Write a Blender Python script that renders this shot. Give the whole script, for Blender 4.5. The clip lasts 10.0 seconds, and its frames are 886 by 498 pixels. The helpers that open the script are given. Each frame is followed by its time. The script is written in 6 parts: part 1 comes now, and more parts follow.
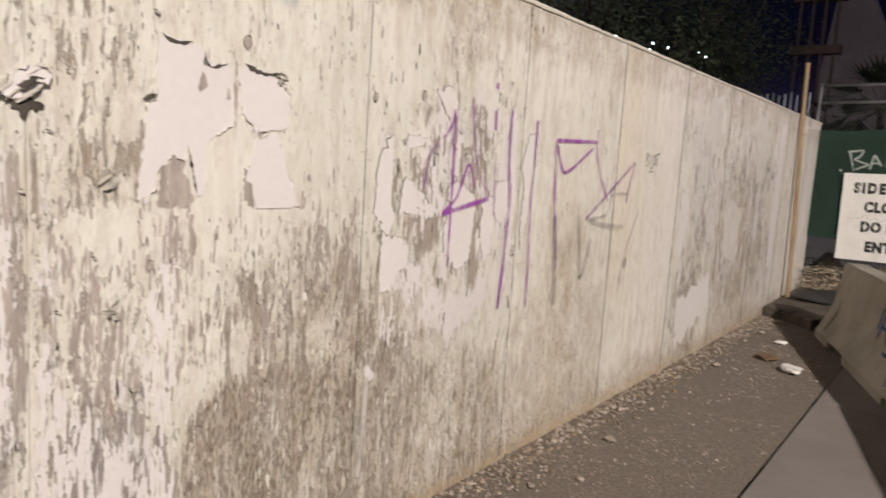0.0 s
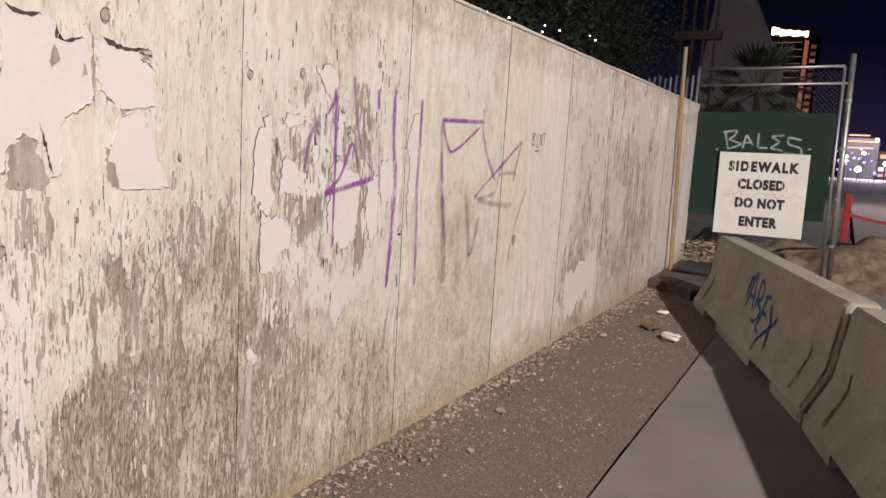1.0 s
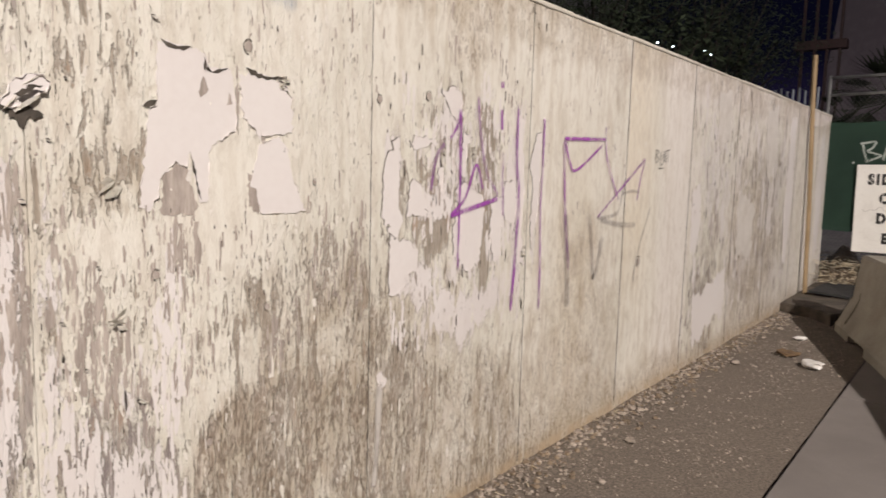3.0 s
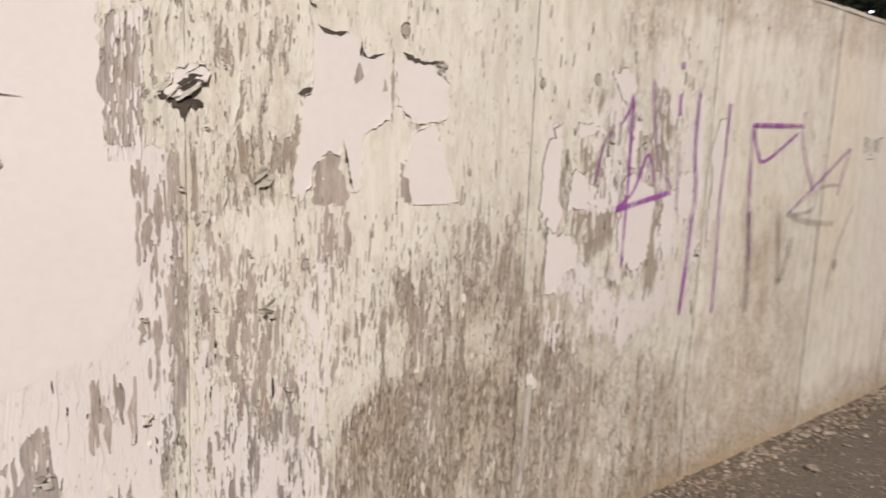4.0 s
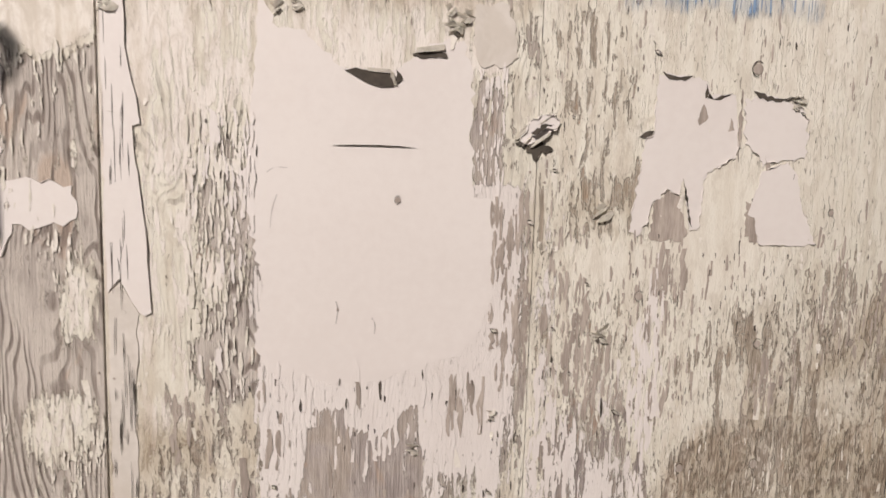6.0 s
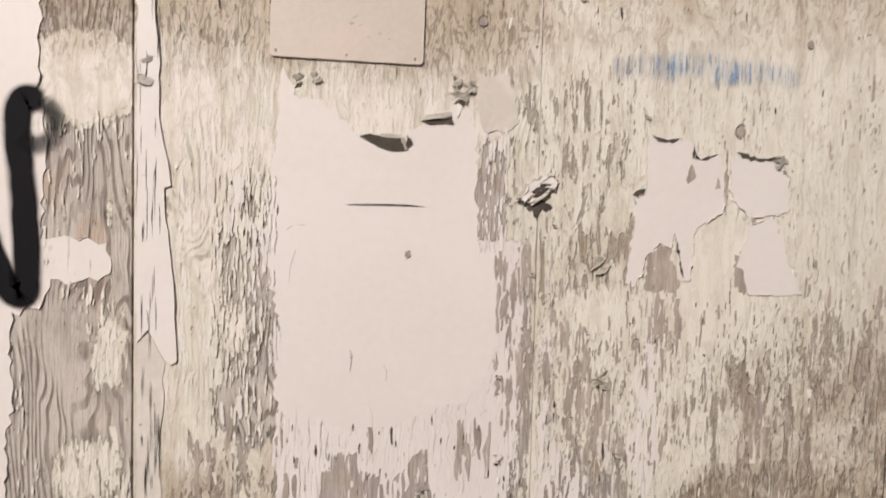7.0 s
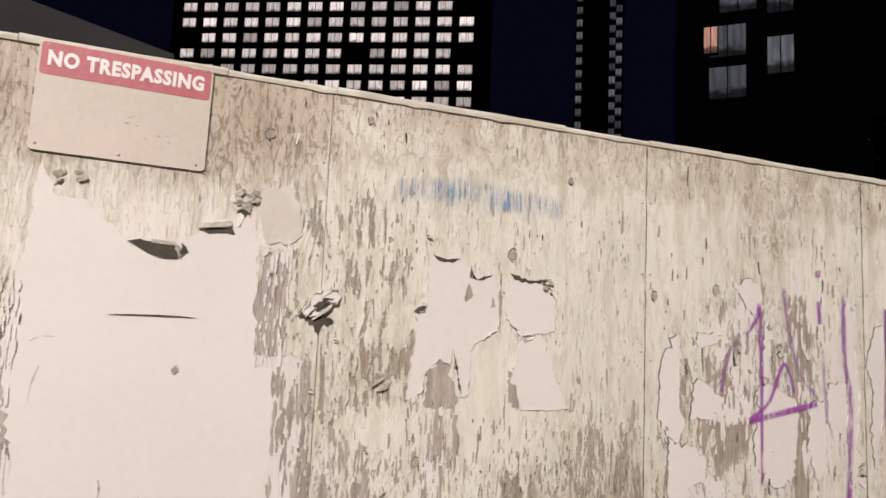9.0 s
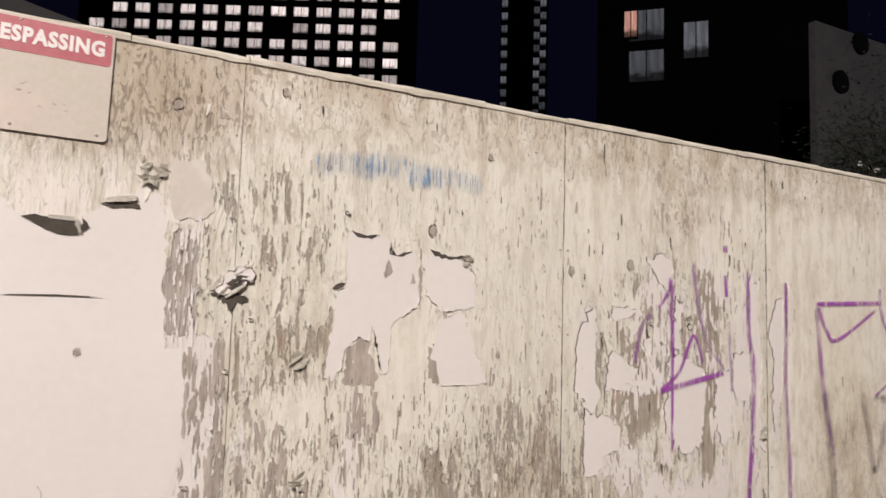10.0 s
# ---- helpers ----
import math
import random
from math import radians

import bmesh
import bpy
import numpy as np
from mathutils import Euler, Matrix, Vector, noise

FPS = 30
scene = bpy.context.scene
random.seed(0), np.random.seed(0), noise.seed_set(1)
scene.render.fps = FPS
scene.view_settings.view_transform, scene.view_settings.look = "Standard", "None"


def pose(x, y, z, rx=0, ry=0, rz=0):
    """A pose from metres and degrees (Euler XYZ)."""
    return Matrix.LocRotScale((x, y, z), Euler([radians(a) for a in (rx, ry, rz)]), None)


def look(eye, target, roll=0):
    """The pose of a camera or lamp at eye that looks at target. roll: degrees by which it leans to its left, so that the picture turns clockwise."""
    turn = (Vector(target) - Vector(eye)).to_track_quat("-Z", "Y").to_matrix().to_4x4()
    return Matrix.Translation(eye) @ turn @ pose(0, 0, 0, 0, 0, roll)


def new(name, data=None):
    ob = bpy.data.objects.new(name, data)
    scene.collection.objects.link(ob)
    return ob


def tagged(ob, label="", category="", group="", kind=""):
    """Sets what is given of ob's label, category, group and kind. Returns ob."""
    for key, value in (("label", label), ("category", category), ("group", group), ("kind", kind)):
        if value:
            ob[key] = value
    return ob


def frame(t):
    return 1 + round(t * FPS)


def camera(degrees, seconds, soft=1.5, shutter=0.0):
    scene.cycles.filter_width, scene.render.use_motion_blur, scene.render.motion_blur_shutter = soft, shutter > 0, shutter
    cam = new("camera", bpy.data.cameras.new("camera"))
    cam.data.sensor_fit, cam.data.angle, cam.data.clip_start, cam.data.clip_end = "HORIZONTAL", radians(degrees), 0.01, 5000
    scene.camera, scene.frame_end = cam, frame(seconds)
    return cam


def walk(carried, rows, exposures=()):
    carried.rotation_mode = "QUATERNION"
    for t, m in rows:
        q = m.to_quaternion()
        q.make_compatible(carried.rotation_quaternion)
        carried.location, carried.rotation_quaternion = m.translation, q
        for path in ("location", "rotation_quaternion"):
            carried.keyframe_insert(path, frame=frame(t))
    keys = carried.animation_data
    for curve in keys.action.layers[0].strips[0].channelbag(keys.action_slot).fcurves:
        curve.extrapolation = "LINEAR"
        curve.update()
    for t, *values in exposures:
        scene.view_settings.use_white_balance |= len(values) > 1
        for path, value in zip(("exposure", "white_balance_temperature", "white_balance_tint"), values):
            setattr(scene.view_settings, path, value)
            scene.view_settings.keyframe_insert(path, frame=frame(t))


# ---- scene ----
cam = camera(64.3, 10.0, shutter=0.4)
PATH = [
    (0, (0.701, -1.935, 1.633), (2.285, -0.742, 1.377), 3.6),
    (0.5, (0.739, -2.01, 1.633), (2.421, -0.966, 1.347), 3.6),
    (1, (0.737, -2.027, 1.628), (2.464, -1.062, 1.337), 3.4),
    (1.5, (0.73, -2.044, 1.647), (2.45, -1.063, 1.369), 3.3),
    (2, (0.723, -2.047, 1.636), (2.395, -0.98, 1.377), 2.9),
    (2.2, (0.725, -2.042, 1.637), (2.384, -0.954, 1.381), 2.9),
    (3.3, (0.756, -1.879, 1.585), (2.264, -0.588, 1.344), 1.7),
    (3.5, (0.776, -1.866, 1.626), (2.233, -0.522, 1.357), 2.4),
    (4, (0.88, -1.825, 1.634), (2.115, -0.282, 1.329), 2.4),
    (4.5, (1.04, -1.846, 1.628), (1.952, -0.099, 1.292), 2.2),
    (5, (1.021, -1.891, 1.637), (1.625, -0.015, 1.294), 2.2),
    (5.5, (0.986, -1.957, 1.643), (1.338, -0.013, 1.331), 2.0),
    (5.7, (0.982, -1.998, 1.649), (1.272, -0.04, 1.364), 1.9),
    (6.8, (0.948, -2.185, 1.645), (1.141, -0.199, 1.519), 1.3),
    (7, (0.948, -2.202, 1.658), (1.166, -0.216, 1.569), 1.3),
    (7.5, (0.969, -2.229, 1.686), (1.341, -0.266, 1.765), 1.3),
    (8, (0.984, -2.213, 1.693), (1.515, -0.292, 1.856), 1.8),
    (8.5, (0.998, -2.206, 1.693), (1.643, -0.324, 1.897), 2.4),
    (9, (1.018, -2.197, 1.692), (1.755, -0.351, 1.917), 2.5),
    (9.5, (1.037, -2.195, 1.689), (1.866, -0.387, 1.9), 2.2),
    (10, (1.049, -2.187, 1.683), (1.979, -0.424, 1.858), 1.7),
]
walk(cam, [(t, look(eye, target, roll)) for t, eye, target, roll in PATH],
     [(0.0, -0.08), (2.2, -0.06), (3.5, -0.1), (4.5, -0.25), (5.5, -0.3), (7.0, -0.28), (8.0, -0.25), (10.0, -0.22)])

# ---- world and light ----
world = bpy.data.worlds.new("night_sky")
scene.world = world
world.use_nodes = True
wn = world.node_tree.nodes
wn["Background"].inputs[0].default_value = (0.0042, 0.0044, 0.0135, 1)
wn["Background"].inputs[1].default_value = 1.0
# city glow: violet haze low over the horizon
sky_dir = wn.new("ShaderNodeTexCoord")
sky_sep = wn.new("ShaderNodeSeparateXYZ")
sky_ramp = wn.new("ShaderNodeValToRGB")
world.node_tree.links.new(sky_dir.outputs["Generated"], sky_sep.inputs[0])
world.node_tree.links.new(sky_sep.outputs[2], sky_ramp.inputs[0])
world.node_tree.links.new(sky_ramp.outputs[0], wn["Background"].inputs[0])
sky_ramp.color_ramp.elements[0].position, sky_ramp.color_ramp.elements[0].color = 0.0, (0.020, 0.0145, 0.042, 1)
sky_ramp.color_ramp.elements[1].position, sky_ramp.color_ramp.elements[1].color = 0.15, (0.002, 0.0022, 0.0075, 1)

# street lamp behind the walker, over the road
LAMP = (-8.6, -16.6, 13.8)
lamp_data = bpy.data.lights.new("street_lamp_light", "POINT")
lamp_data.energy = 35400
lamp_data.color = (1.0, 0.905, 0.855)
lamp_data.shadow_soft_size = 0.22
new("street_lamp_light", lamp_data).location = LAMP


# ---- materials ----
def nodes_of(name):
    m = bpy.data.materials.new(name)
    m.use_nodes = True
    t = m.node_tree
    return m, t, t.nodes["Principled BSDF"]


class Net:
    """Short forms for building a node tree."""

    def __init__(self, tree):
        self.t = tree

    def add(self, kind):
        return self.t.nodes.new(kind)

    def put(self, socket, value):
        if isinstance(value, bpy.types.NodeSocket):
            self.t.links.new(value, socket)
        else:
            socket.default_value = value

    def math(self, op, a, b=0.0, c=0.0, clamp=False):
        n = self.add("ShaderNodeMath")
        n.operation, n.use_clamp = op, clamp
        for s, v in zip(n.inputs, (a, b, c)):
            self.put(s, v)
        return n.outputs[0]

    def coords(self, sx=1.0, sy=1.0, sz=1.0, shift=None):
        c = self.add("ShaderNodeTexCoord").outputs["Object"]
        m = self.add("ShaderNodeMapping")
        self.put(m.inputs[0], c)
        m.inputs["Scale"].default_value = (sx, sy, sz)
        if shift is not None:
            self.put(m.inputs["Location"], shift)
        return m.outputs[0]

    def noise(self, vec, scale=1.0, detail=3.0, rough=0.55, warp=0.0):
        n = self.add("ShaderNodeTexNoise")
        self.put(n.inputs["Vector"], vec)
        n.inputs["Scale"].default_value = scale
        n.inputs["Detail"].default_value = detail
        n.inputs["Roughness"].default_value = rough
        n.inputs["Distortion"].default_value = warp
        return n.outputs[0]

    def ramp(self, v, lo, hi, a=0.0, b=1.0, smooth=True):
        n = self.add("ShaderNodeMapRange")
        n.interpolation_type = "SMOOTHSTEP" if smooth else "LINEAR"
        for s, x in zip(n.inputs, (v, lo, hi, a, b)):
            self.put(s, x)
        return n.outputs[0]

    def mix(self, f, a, b, kind="MIX"):
        n = self.add("ShaderNodeMix")
        n.data_type, n.blend_type = "RGBA", kind
        self.put(n.inputs[0], f)
        for s, v in ((n.inputs[6], a), (n.inputs[7], b)):
            self.put(s, v if isinstance(v, bpy.types.NodeSocket) else (*v, 1))
        return n.outputs[2]

    def attr(self, name):
        n = self.add("ShaderNodeAttribute")
        n.attribute_name = name
        return n.outputs["Fac"]

    def rand(self):
        return self.add("ShaderNodeObjectInfo").outputs["Random"]

    def bump(self, bsdf, height, strength, distance):
        n = self.add("ShaderNodeBump")
        n.inputs["Strength"].default_value = strength
        n.inputs["Distance"].default_value = distance
        self.put(n.inputs["Height"], height)
        self.put(bsdf.inputs["Normal"], n.outputs[0])


def surface(name, a, b, rough=0.8, coarse=2.0, fine=40.0, relief=0.003, metal=0.0, stretch=(1, 1, 1), stain=None, amount=0.5):
    """Two tones mixed at two scales, with fine relief and an optional stain."""
    m, t, p = nodes_of(name)
    n = Net(t)
    v = n.coords(*stretch)
    big, small = n.noise(v, coarse, 4), n.noise(v, fine, 4)
    col = n.mix(n.ramp(n.math("ADD", n.math("MULTIPLY", big, 0.6), n.math("MULTIPLY", small, 0.4)), 0.36, 0.64), a, b)
    if stain:
        col = n.mix(n.math("MULTIPLY", n.ramp(n.noise(v, coarse * 0.7, 5, 0.65, 0.6), 0.5, 0.68), amount), col, stain)
    n.put(p.inputs["Base Color"], col)
    n.put(p.inputs["Roughness"], n.ramp(small, 0.2, 0.8, rough - 0.1, min(1, rough + 0.1)))
    p.inputs["Metallic"].default_value = metal
    n.bump(p, n.math("ADD", small, n.math("MULTIPLY", big, 0.5)), 0.7, relief)
    return m


def glow(name, colour, strength, vary=0.0):
    m, t, p = nodes_of(name)
    n = Net(t)
    p.inputs["Base Color"].default_value = (0.02, 0.02, 0.02, 1)
    p.inputs["Emission Color"].default_value = (*colour, 1)
    if vary:
        n.put(p.inputs["Emission Strength"], n.math("MULTIPLY", n.ramp(n.rand(), 0, 1, 1 - vary, 1 + vary, False), strength))
    else:
        p.inputs["Emission Strength"].default_value = strength
    return m


def plywood_material():
    """Weathered plywood under flaking coats of paint; the coats follow the mesh's own fields."""
    m, t, p = nodes_of("peeling_painted_plywood")
    n = Net(t)
    r = n.rand()
    shift = n.add("ShaderNodeCombineXYZ")
    n.put(shift.inputs[0], n.math("MULTIPLY", r, 31.0))
    n.put(shift.inputs[2], n.math("MULTIPLY", r, 17.0))
    v = n.coords(1, 1, 1)
    streak = n.noise(n.coords(46, 1, 7.5), 1, 4, 0.62, 0.7)
    broad = n.noise(n.coords(15, 1, 4.2), 1, 4, 0.62, 0.5)
    flake = n.noise(n.coords(170, 1, 60), 1, 3, 0.6, 0.6)
    cloud = n.noise(n.coords(5.2, 1, 3.6), 1, 6, 0.66, 0.9)
    patchy = n.noise(n.coords(2.6, 1, 1.5), 1, 4, 0.6, 0.5)
    fibre = n.noise(n.coords(210, 1, 5), 1, 3, 0.6)
    cover, chips, dirt_shade, tone, yellow, grain = (n.attr(a) for a in ("cover", "chips", "dirt_shade", "tone", "yellow", "grain"))
    level = n.math("MULTIPLY", n.math("SUBTRACT", broad, 0.5), 0.85)
    level = n.math("ADD", level, n.math("MULTIPLY", n.math("SUBTRACT", streak, 0.5), 1.0))
    level = n.math("ADD", level, n.math("MULTIPLY", n.math("SUBTRACT", patchy, 0.5), 0.5))
    level = n.math("ADD", level, n.math("MULTIPLY", n.math("SUBTRACT", flake, 0.5), 0.34))
    level = n.math("ADD", cover, n.math("MULTIPLY", level, chips))
    paint = n.ramp(level, 0.475, n.ramp(dirt_shade, 0.5, 1.0, 0.515, 0.66))
    thick = n.ramp(level, 0.72, 0.77)
    # wood: olive brown or purplish grey, with contour-like plywood figure over fine fibres
    across = n.add("ShaderNodeSeparateXYZ")
    n.put(across.inputs[0], v)
    warp = n.noise(n.coords(4.6, 1, 1.5, shift.outputs[0]), 1, 3, 0.42, 0.5)
    rings = n.math("SINE", n.math("ADD", n.math("MULTIPLY", across.outputs[0], 240.0), n.math("MULTIPLY", warp, 105.0)))
    body = n.ramp(n.math("ADD", n.math("MULTIPLY", fibre, 0.5), n.math("MULTIPLY", streak, 0.5)), 0.36, 0.64)
    olive = n.mix(body, (0.22, 0.185, 0.14), (0.42, 0.368, 0.30))
    grey = n.mix(body, (0.205, 0.172, 0.162), (0.47, 0.418, 0.392))
    wood = n.mix(tone, olive, grey)
    wood = n.mix(n.math("MULTIPLY", n.ramp(cloud, 0.45, 0.62), 0.4), wood, (0.46, 0.39, 0.31))
    wood = n.mix(n.math("MULTIPLY", grain, n.ramp(cloud, 0.36, 0.56, 0.5, 0.92)), wood, (0.545, 0.50, 0.45))
    wood = n.mix(n.math("MULTIPLY", n.ramp(n.noise(n.coords(7, 1, 3.2, shift.outputs[0]), 1, 4, 0.6, 0.8), 0.58, 0.66), 0.45), wood, (0.42, 0.29, 0.20))
    # cream coat, a little greenish, with soft upright runs of tan
    wash = n.noise(n.coords(2.1, 1, 0.8), 1, 5, 0.6, 0.4)
    coat = n.mix(n.ramp(wash, 0.35, 0.62), (0.65, 0.624, 0.535), (0.728, 0.70, 0.612))
    coat = n.mix(n.math("MULTIPLY", thick, n.ramp(tone, 0.0, 1.0, 0.15, 0.9)), coat, (0.74, 0.69, 0.645))
    run = n.noise(n.coords(13, 1, 1.5), 1, 5, 0.62, 0.35)
    coat = n.mix(n.math("MULTIPLY", n.ramp(run, 0.46, 0.66), n.ramp(dirt_shade, 0, 1, 0.22, 0.85)), coat, (0.50, 0.43, 0.335))
    coat = n.mix(n.math("MULTIPLY", n.ramp(flake, 0.46, 0.72), 0.16), coat, (0.46, 0.41, 0.34))
    coat = n.mix(n.math("MULTIPLY", yellow, 0.8), coat, (0.66, 0.56, 0.40))
    # mottling within the coat, and a tan undercoat left between it and the wood
    mottle = n.noise(n.coords(24, 1, 9), 1, 5, 0.68, 0.8)
    coat = n.mix(n.math("MULTIPLY", n.ramp(mottle, 0.47, 0.62), n.ramp(dirt_shade, 0, 1, 0.30, 0.7)), coat, (0.49, 0.435, 0.36))
    coat = n.mix(n.math("MULTIPLY", n.ramp(mottle, 0.36, 0.46, 1.0, 0.0), 0.35), coat, (0.72, 0.70, 0.63))
    under = n.mix(fibre, (0.42, 0.378, 0.315), (0.56, 0.508, 0.435))
    wood = n.mix(n.math("MULTIPLY", n.ramp(level, 0.405, 0.43), n.ramp(tone, 0.3, 1.0, 0.85, 0.45)), wood, under)
    col = n.mix(paint, wood, coat)
    # contour lines of the grain, bare or showing through a thin coat
    ridge = n.math("SUBTRACT", 1.0, n.ramp(rings, -0.9, 0.05))
    figured = n.math("MULTIPLY", n.ramp(grain, 0.05, 0.9), n.ramp(n.noise(n.coords(5.0, 1, 2.6, shift.outputs[0]), 1, 3, 0.55, 0.5), 0.36, 0.54, 0.12, 1.0))
    line = n.math("MULTIPLY", n.math("MULTIPLY", ridge, figured), n.ramp(level, 0.5, 0.95, 1.0, 0.0))
    line = n.math("MULTIPLY", line, n.ramp(fibre, 0.35, 0.6, 0.45, 1.0))
    col = n.mix(n.math("MULTIPLY", line, 0.92), col, (0.15, 0.118, 0.10))
    # shade under the broken edges of the coat, painted as a dark line
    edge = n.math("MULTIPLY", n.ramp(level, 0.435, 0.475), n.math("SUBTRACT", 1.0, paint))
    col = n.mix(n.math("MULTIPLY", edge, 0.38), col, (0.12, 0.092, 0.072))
    # a last pinkish-white coat, surviving in places
    last = n.math("ADD", n.attr("white"), n.math("MULTIPLY", n.math("SUBTRACT", streak, 0.5), 1.25))
    last = n.math("ADD", last, n.math("MULTIPLY", n.math("SUBTRACT", broad, 0.5), 1.1))
    last = n.math("ADD", last, n.math("MULTIPLY", n.math("SUBTRACT", flake, 0.5), 0.3))
    top = n.ramp(last, 0.49, 0.515)
    # the same painted edge shade, round the white coat
    col = n.mix(n.math("MULTIPLY", n.math("SUBTRACT", n.ramp(last, 0.458, 0.486), top), 0.38), col, (0.14, 0.11, 0.09))
    col = n.mix(top, col, n.mix(n.ramp(wash, 0.35, 0.65), (0.655, 0.61, 0.58), (0.70, 0.66, 0.63)))
    # curly flecks of undercoat and raised brown grain in the weathered lower part
    bare = n.math("SUBTRACT", 1.0, top)
    curl = n.noise(n.coords(40, 1, 13, shift.outputs[0]), 1, 3, 0.55, 2.4)
    low = n.math("MULTIPLY", n.ramp(dirt_shade, 0.5, 0.85), bare)
    col = n.mix(n.math("MULTIPLY", n.ramp(curl, 0.52, 0.55), n.math("MULTIPLY", low, 0.65)), col, (0.62, 0.565, 0.49))
    col = n.mix(n.math("MULTIPLY", n.ramp(curl, 0.43, 0.46, 1.0, 0.0), n.math("MULTIPLY", low, 0.7)), col, (0.26, 0.21, 0.165))
    rosy = n.noise(n.coords(6, 1, 4.5, shift.outputs[0]), 1, 4, 0.6, 1.0)
    col = n.mix(n.math("MULTIPLY", n.ramp(rosy, 0.54, 0.66), n.math("MULTIPLY", low, 0.22)), col, (0.50, 0.385, 0.30))
    # soft damp dirt over everything, plus dimmer light painted at the upper left
    damp = n.ramp(n.math("ADD", dirt_shade, n.math("MULTIPLY", n.math("SUBTRACT", cloud, 0.5), 1.3)), 0.5, 1.05)
    damp = n.math("MULTIPLY", damp, n.math("SUBTRACT", 1.0, n.math("MULTIPLY", top, 0.55)))
    col = n.mix(n.math("MULTIPLY", damp, 0.85), col, (0.66, 0.60, 0.515), "MULTIPLY")
    # rusty stain along the foot
    foot = n.math("MULTIPLY", n.ramp(yellow, 0.55, 0.85), n.ramp(dirt_shade, 0.6, 0.95))
    col = n.mix(n.math("MULTIPLY", foot, n.ramp(cloud, 0.36, 0.62, 0.0, 0.8)), col, (0.46, 0.345, 0.225))
    # open cracks in the coat
    crack = n.noise(n.coords(105, 1, 26, shift.outputs[0]), 1, 2, 0.5, 0.9)
    tick = n.math("MULTIPLY", n.ramp(crack, 0.645, 0.675), n.math("MULTIPLY", n.ramp(broad, 0.44, 0.6), n.ramp(chips, 0.72, 1.2)))
    col = n.mix(n.math("MULTIPLY", tick, 0.7), col, (0.13, 0.105, 0.085))
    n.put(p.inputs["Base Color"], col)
    n.put(p.inputs["Roughness"], n.ramp(paint, 0, 1, 0.9, 0.62))
    h = n.math("ADD", n.math("MULTIPLY", paint, 0.8), n.math("MULTIPLY", thick, 0.18))
    h = n.math("ADD", h, n.math("MULTIPLY", n.math("MULTIPLY", body, 0.35), n.math("SUBTRACT", 1.15, paint)))
    h = n.math("SUBTRACT", n.math("MAXIMUM", h, n.math("MULTIPLY", top, 1.7)), n.math("ADD", n.math("MULTIPLY", tick, 0.8), n.math("MULTIPLY", line, 0.6)))
    n.bump(p, n.math("ADD", n.math("ADD", h, n.math("MULTIPLY", mottle, 0.22)), n.math("MULTIPLY", flake, 0.3)), 1.0, 0.005)
    return m


def spray_material(name, colour, dense, grain=(70, 1, 7), cut=0.44, floor=0.12):
    """Thin spray paint: soft at the ribbon's edges (u runs across), broken where the coat below is rough."""
    m, t, p = nodes_of(name)
    n = Net(t)
    p.inputs["Base Color"].default_value = (*colour, 1)
    p.inputs["Roughness"].default_value = 0.7
    p.inputs["Specular IOR Level"].default_value = 0.1
    uv = n.add("ShaderNodeUVMap").outputs[0]
    sep = n.add("ShaderNodeSeparateXYZ")
    n.put(sep.inputs[0], uv)
    edge = n.math("SUBTRACT", 1.0, n.math("ABSOLUTE", n.math("SUBTRACT", n.math("MULTIPLY", sep.outputs[0], 2.0), 1.0)))
    ends = n.math("SUBTRACT", 1.0, n.math("ABSOLUTE", n.math("SUBTRACT", n.math("MULTIPLY", sep.outputs[1], 2.0), 1.0)))
    speck = n.noise(n.coords(*grain), 1, 4, 0.65, 0.4)
    a = n.math("MULTIPLY", n.ramp(edge, 0.0, 0.75), n.ramp(ends, 0.0, 0.12))
    a = n.math("MULTIPLY", a, n.ramp(speck, cut - 0.10, cut + 0.08, floor, 1.0))
    a = n.math("MULTIPLY", a, n.ramp(n.noise(n.coords(7, 7, 7), 1, 3), 0.3, 0.65, 0.55, 1.0))
    n.put(p.inputs["Alpha"], n.math("MULTIPLY", a, dense, clamp=True))
    return m


PLY = plywood_material()
WHITE_COAT = surface("white_wall_coat", (0.665, 0.62, 0.59), (0.70, 0.66, 0.63), 0.6, 1.6, 35, 0.0008, stain=(0.66, 0.60, 0.55), amount=0.3)
OLD_COAT = surface("old_cream_coat", (0.56, 0.52, 0.47), (0.64, 0.60, 0.55), 0.7, 6, 40, 0.0008, stain=(0.50, 0.45, 0.39), amount=0.5)
CHIP = surface("paint_chip", (0.60, 0.57, 0.49), (0.74, 0.70, 0.64), 0.65, 9, 80, 0.0006)
BARE = surface("exposed_grey_wood", (0.26, 0.22, 0.19), (0.46, 0.40, 0.35), 0.9, 4, 30, 0.002, stretch=(6, 1, 0.8))
GAP_AND_SHADE = surface("dark_gap_and_shade", (0.045, 0.038, 0.03), (0.09, 0.075, 0.06), 0.95, 10, 60, 0.001)
STUD = surface("raw_timber", (0.28, 0.2, 0.12), (0.4, 0.3, 0.2), 0.85, 3, 40, 0.001, stretch=(5, 5, 1))
CAP = surface("cap_timber", (0.50, 0.46, 0.38), (0.66, 0.62, 0.54), 0.75, 5, 50, 0.0025, stretch=(0.6, 4, 4), stain=(0.3, 0.25, 0.2))
SIGN_FACE = surface("faded_sign_face", (0.515, 0.465, 0.40), (0.57, 0.51, 0.445), 0.42, 3, 60, 0.0003, stain=(0.70, 0.53, 0.49), amount=0.35)
SIGN_RED = surface("faded_red_band", (0.40, 0.105, 0.125), (0.46, 0.145, 0.16), 0.45, 4, 60, 0.0003)
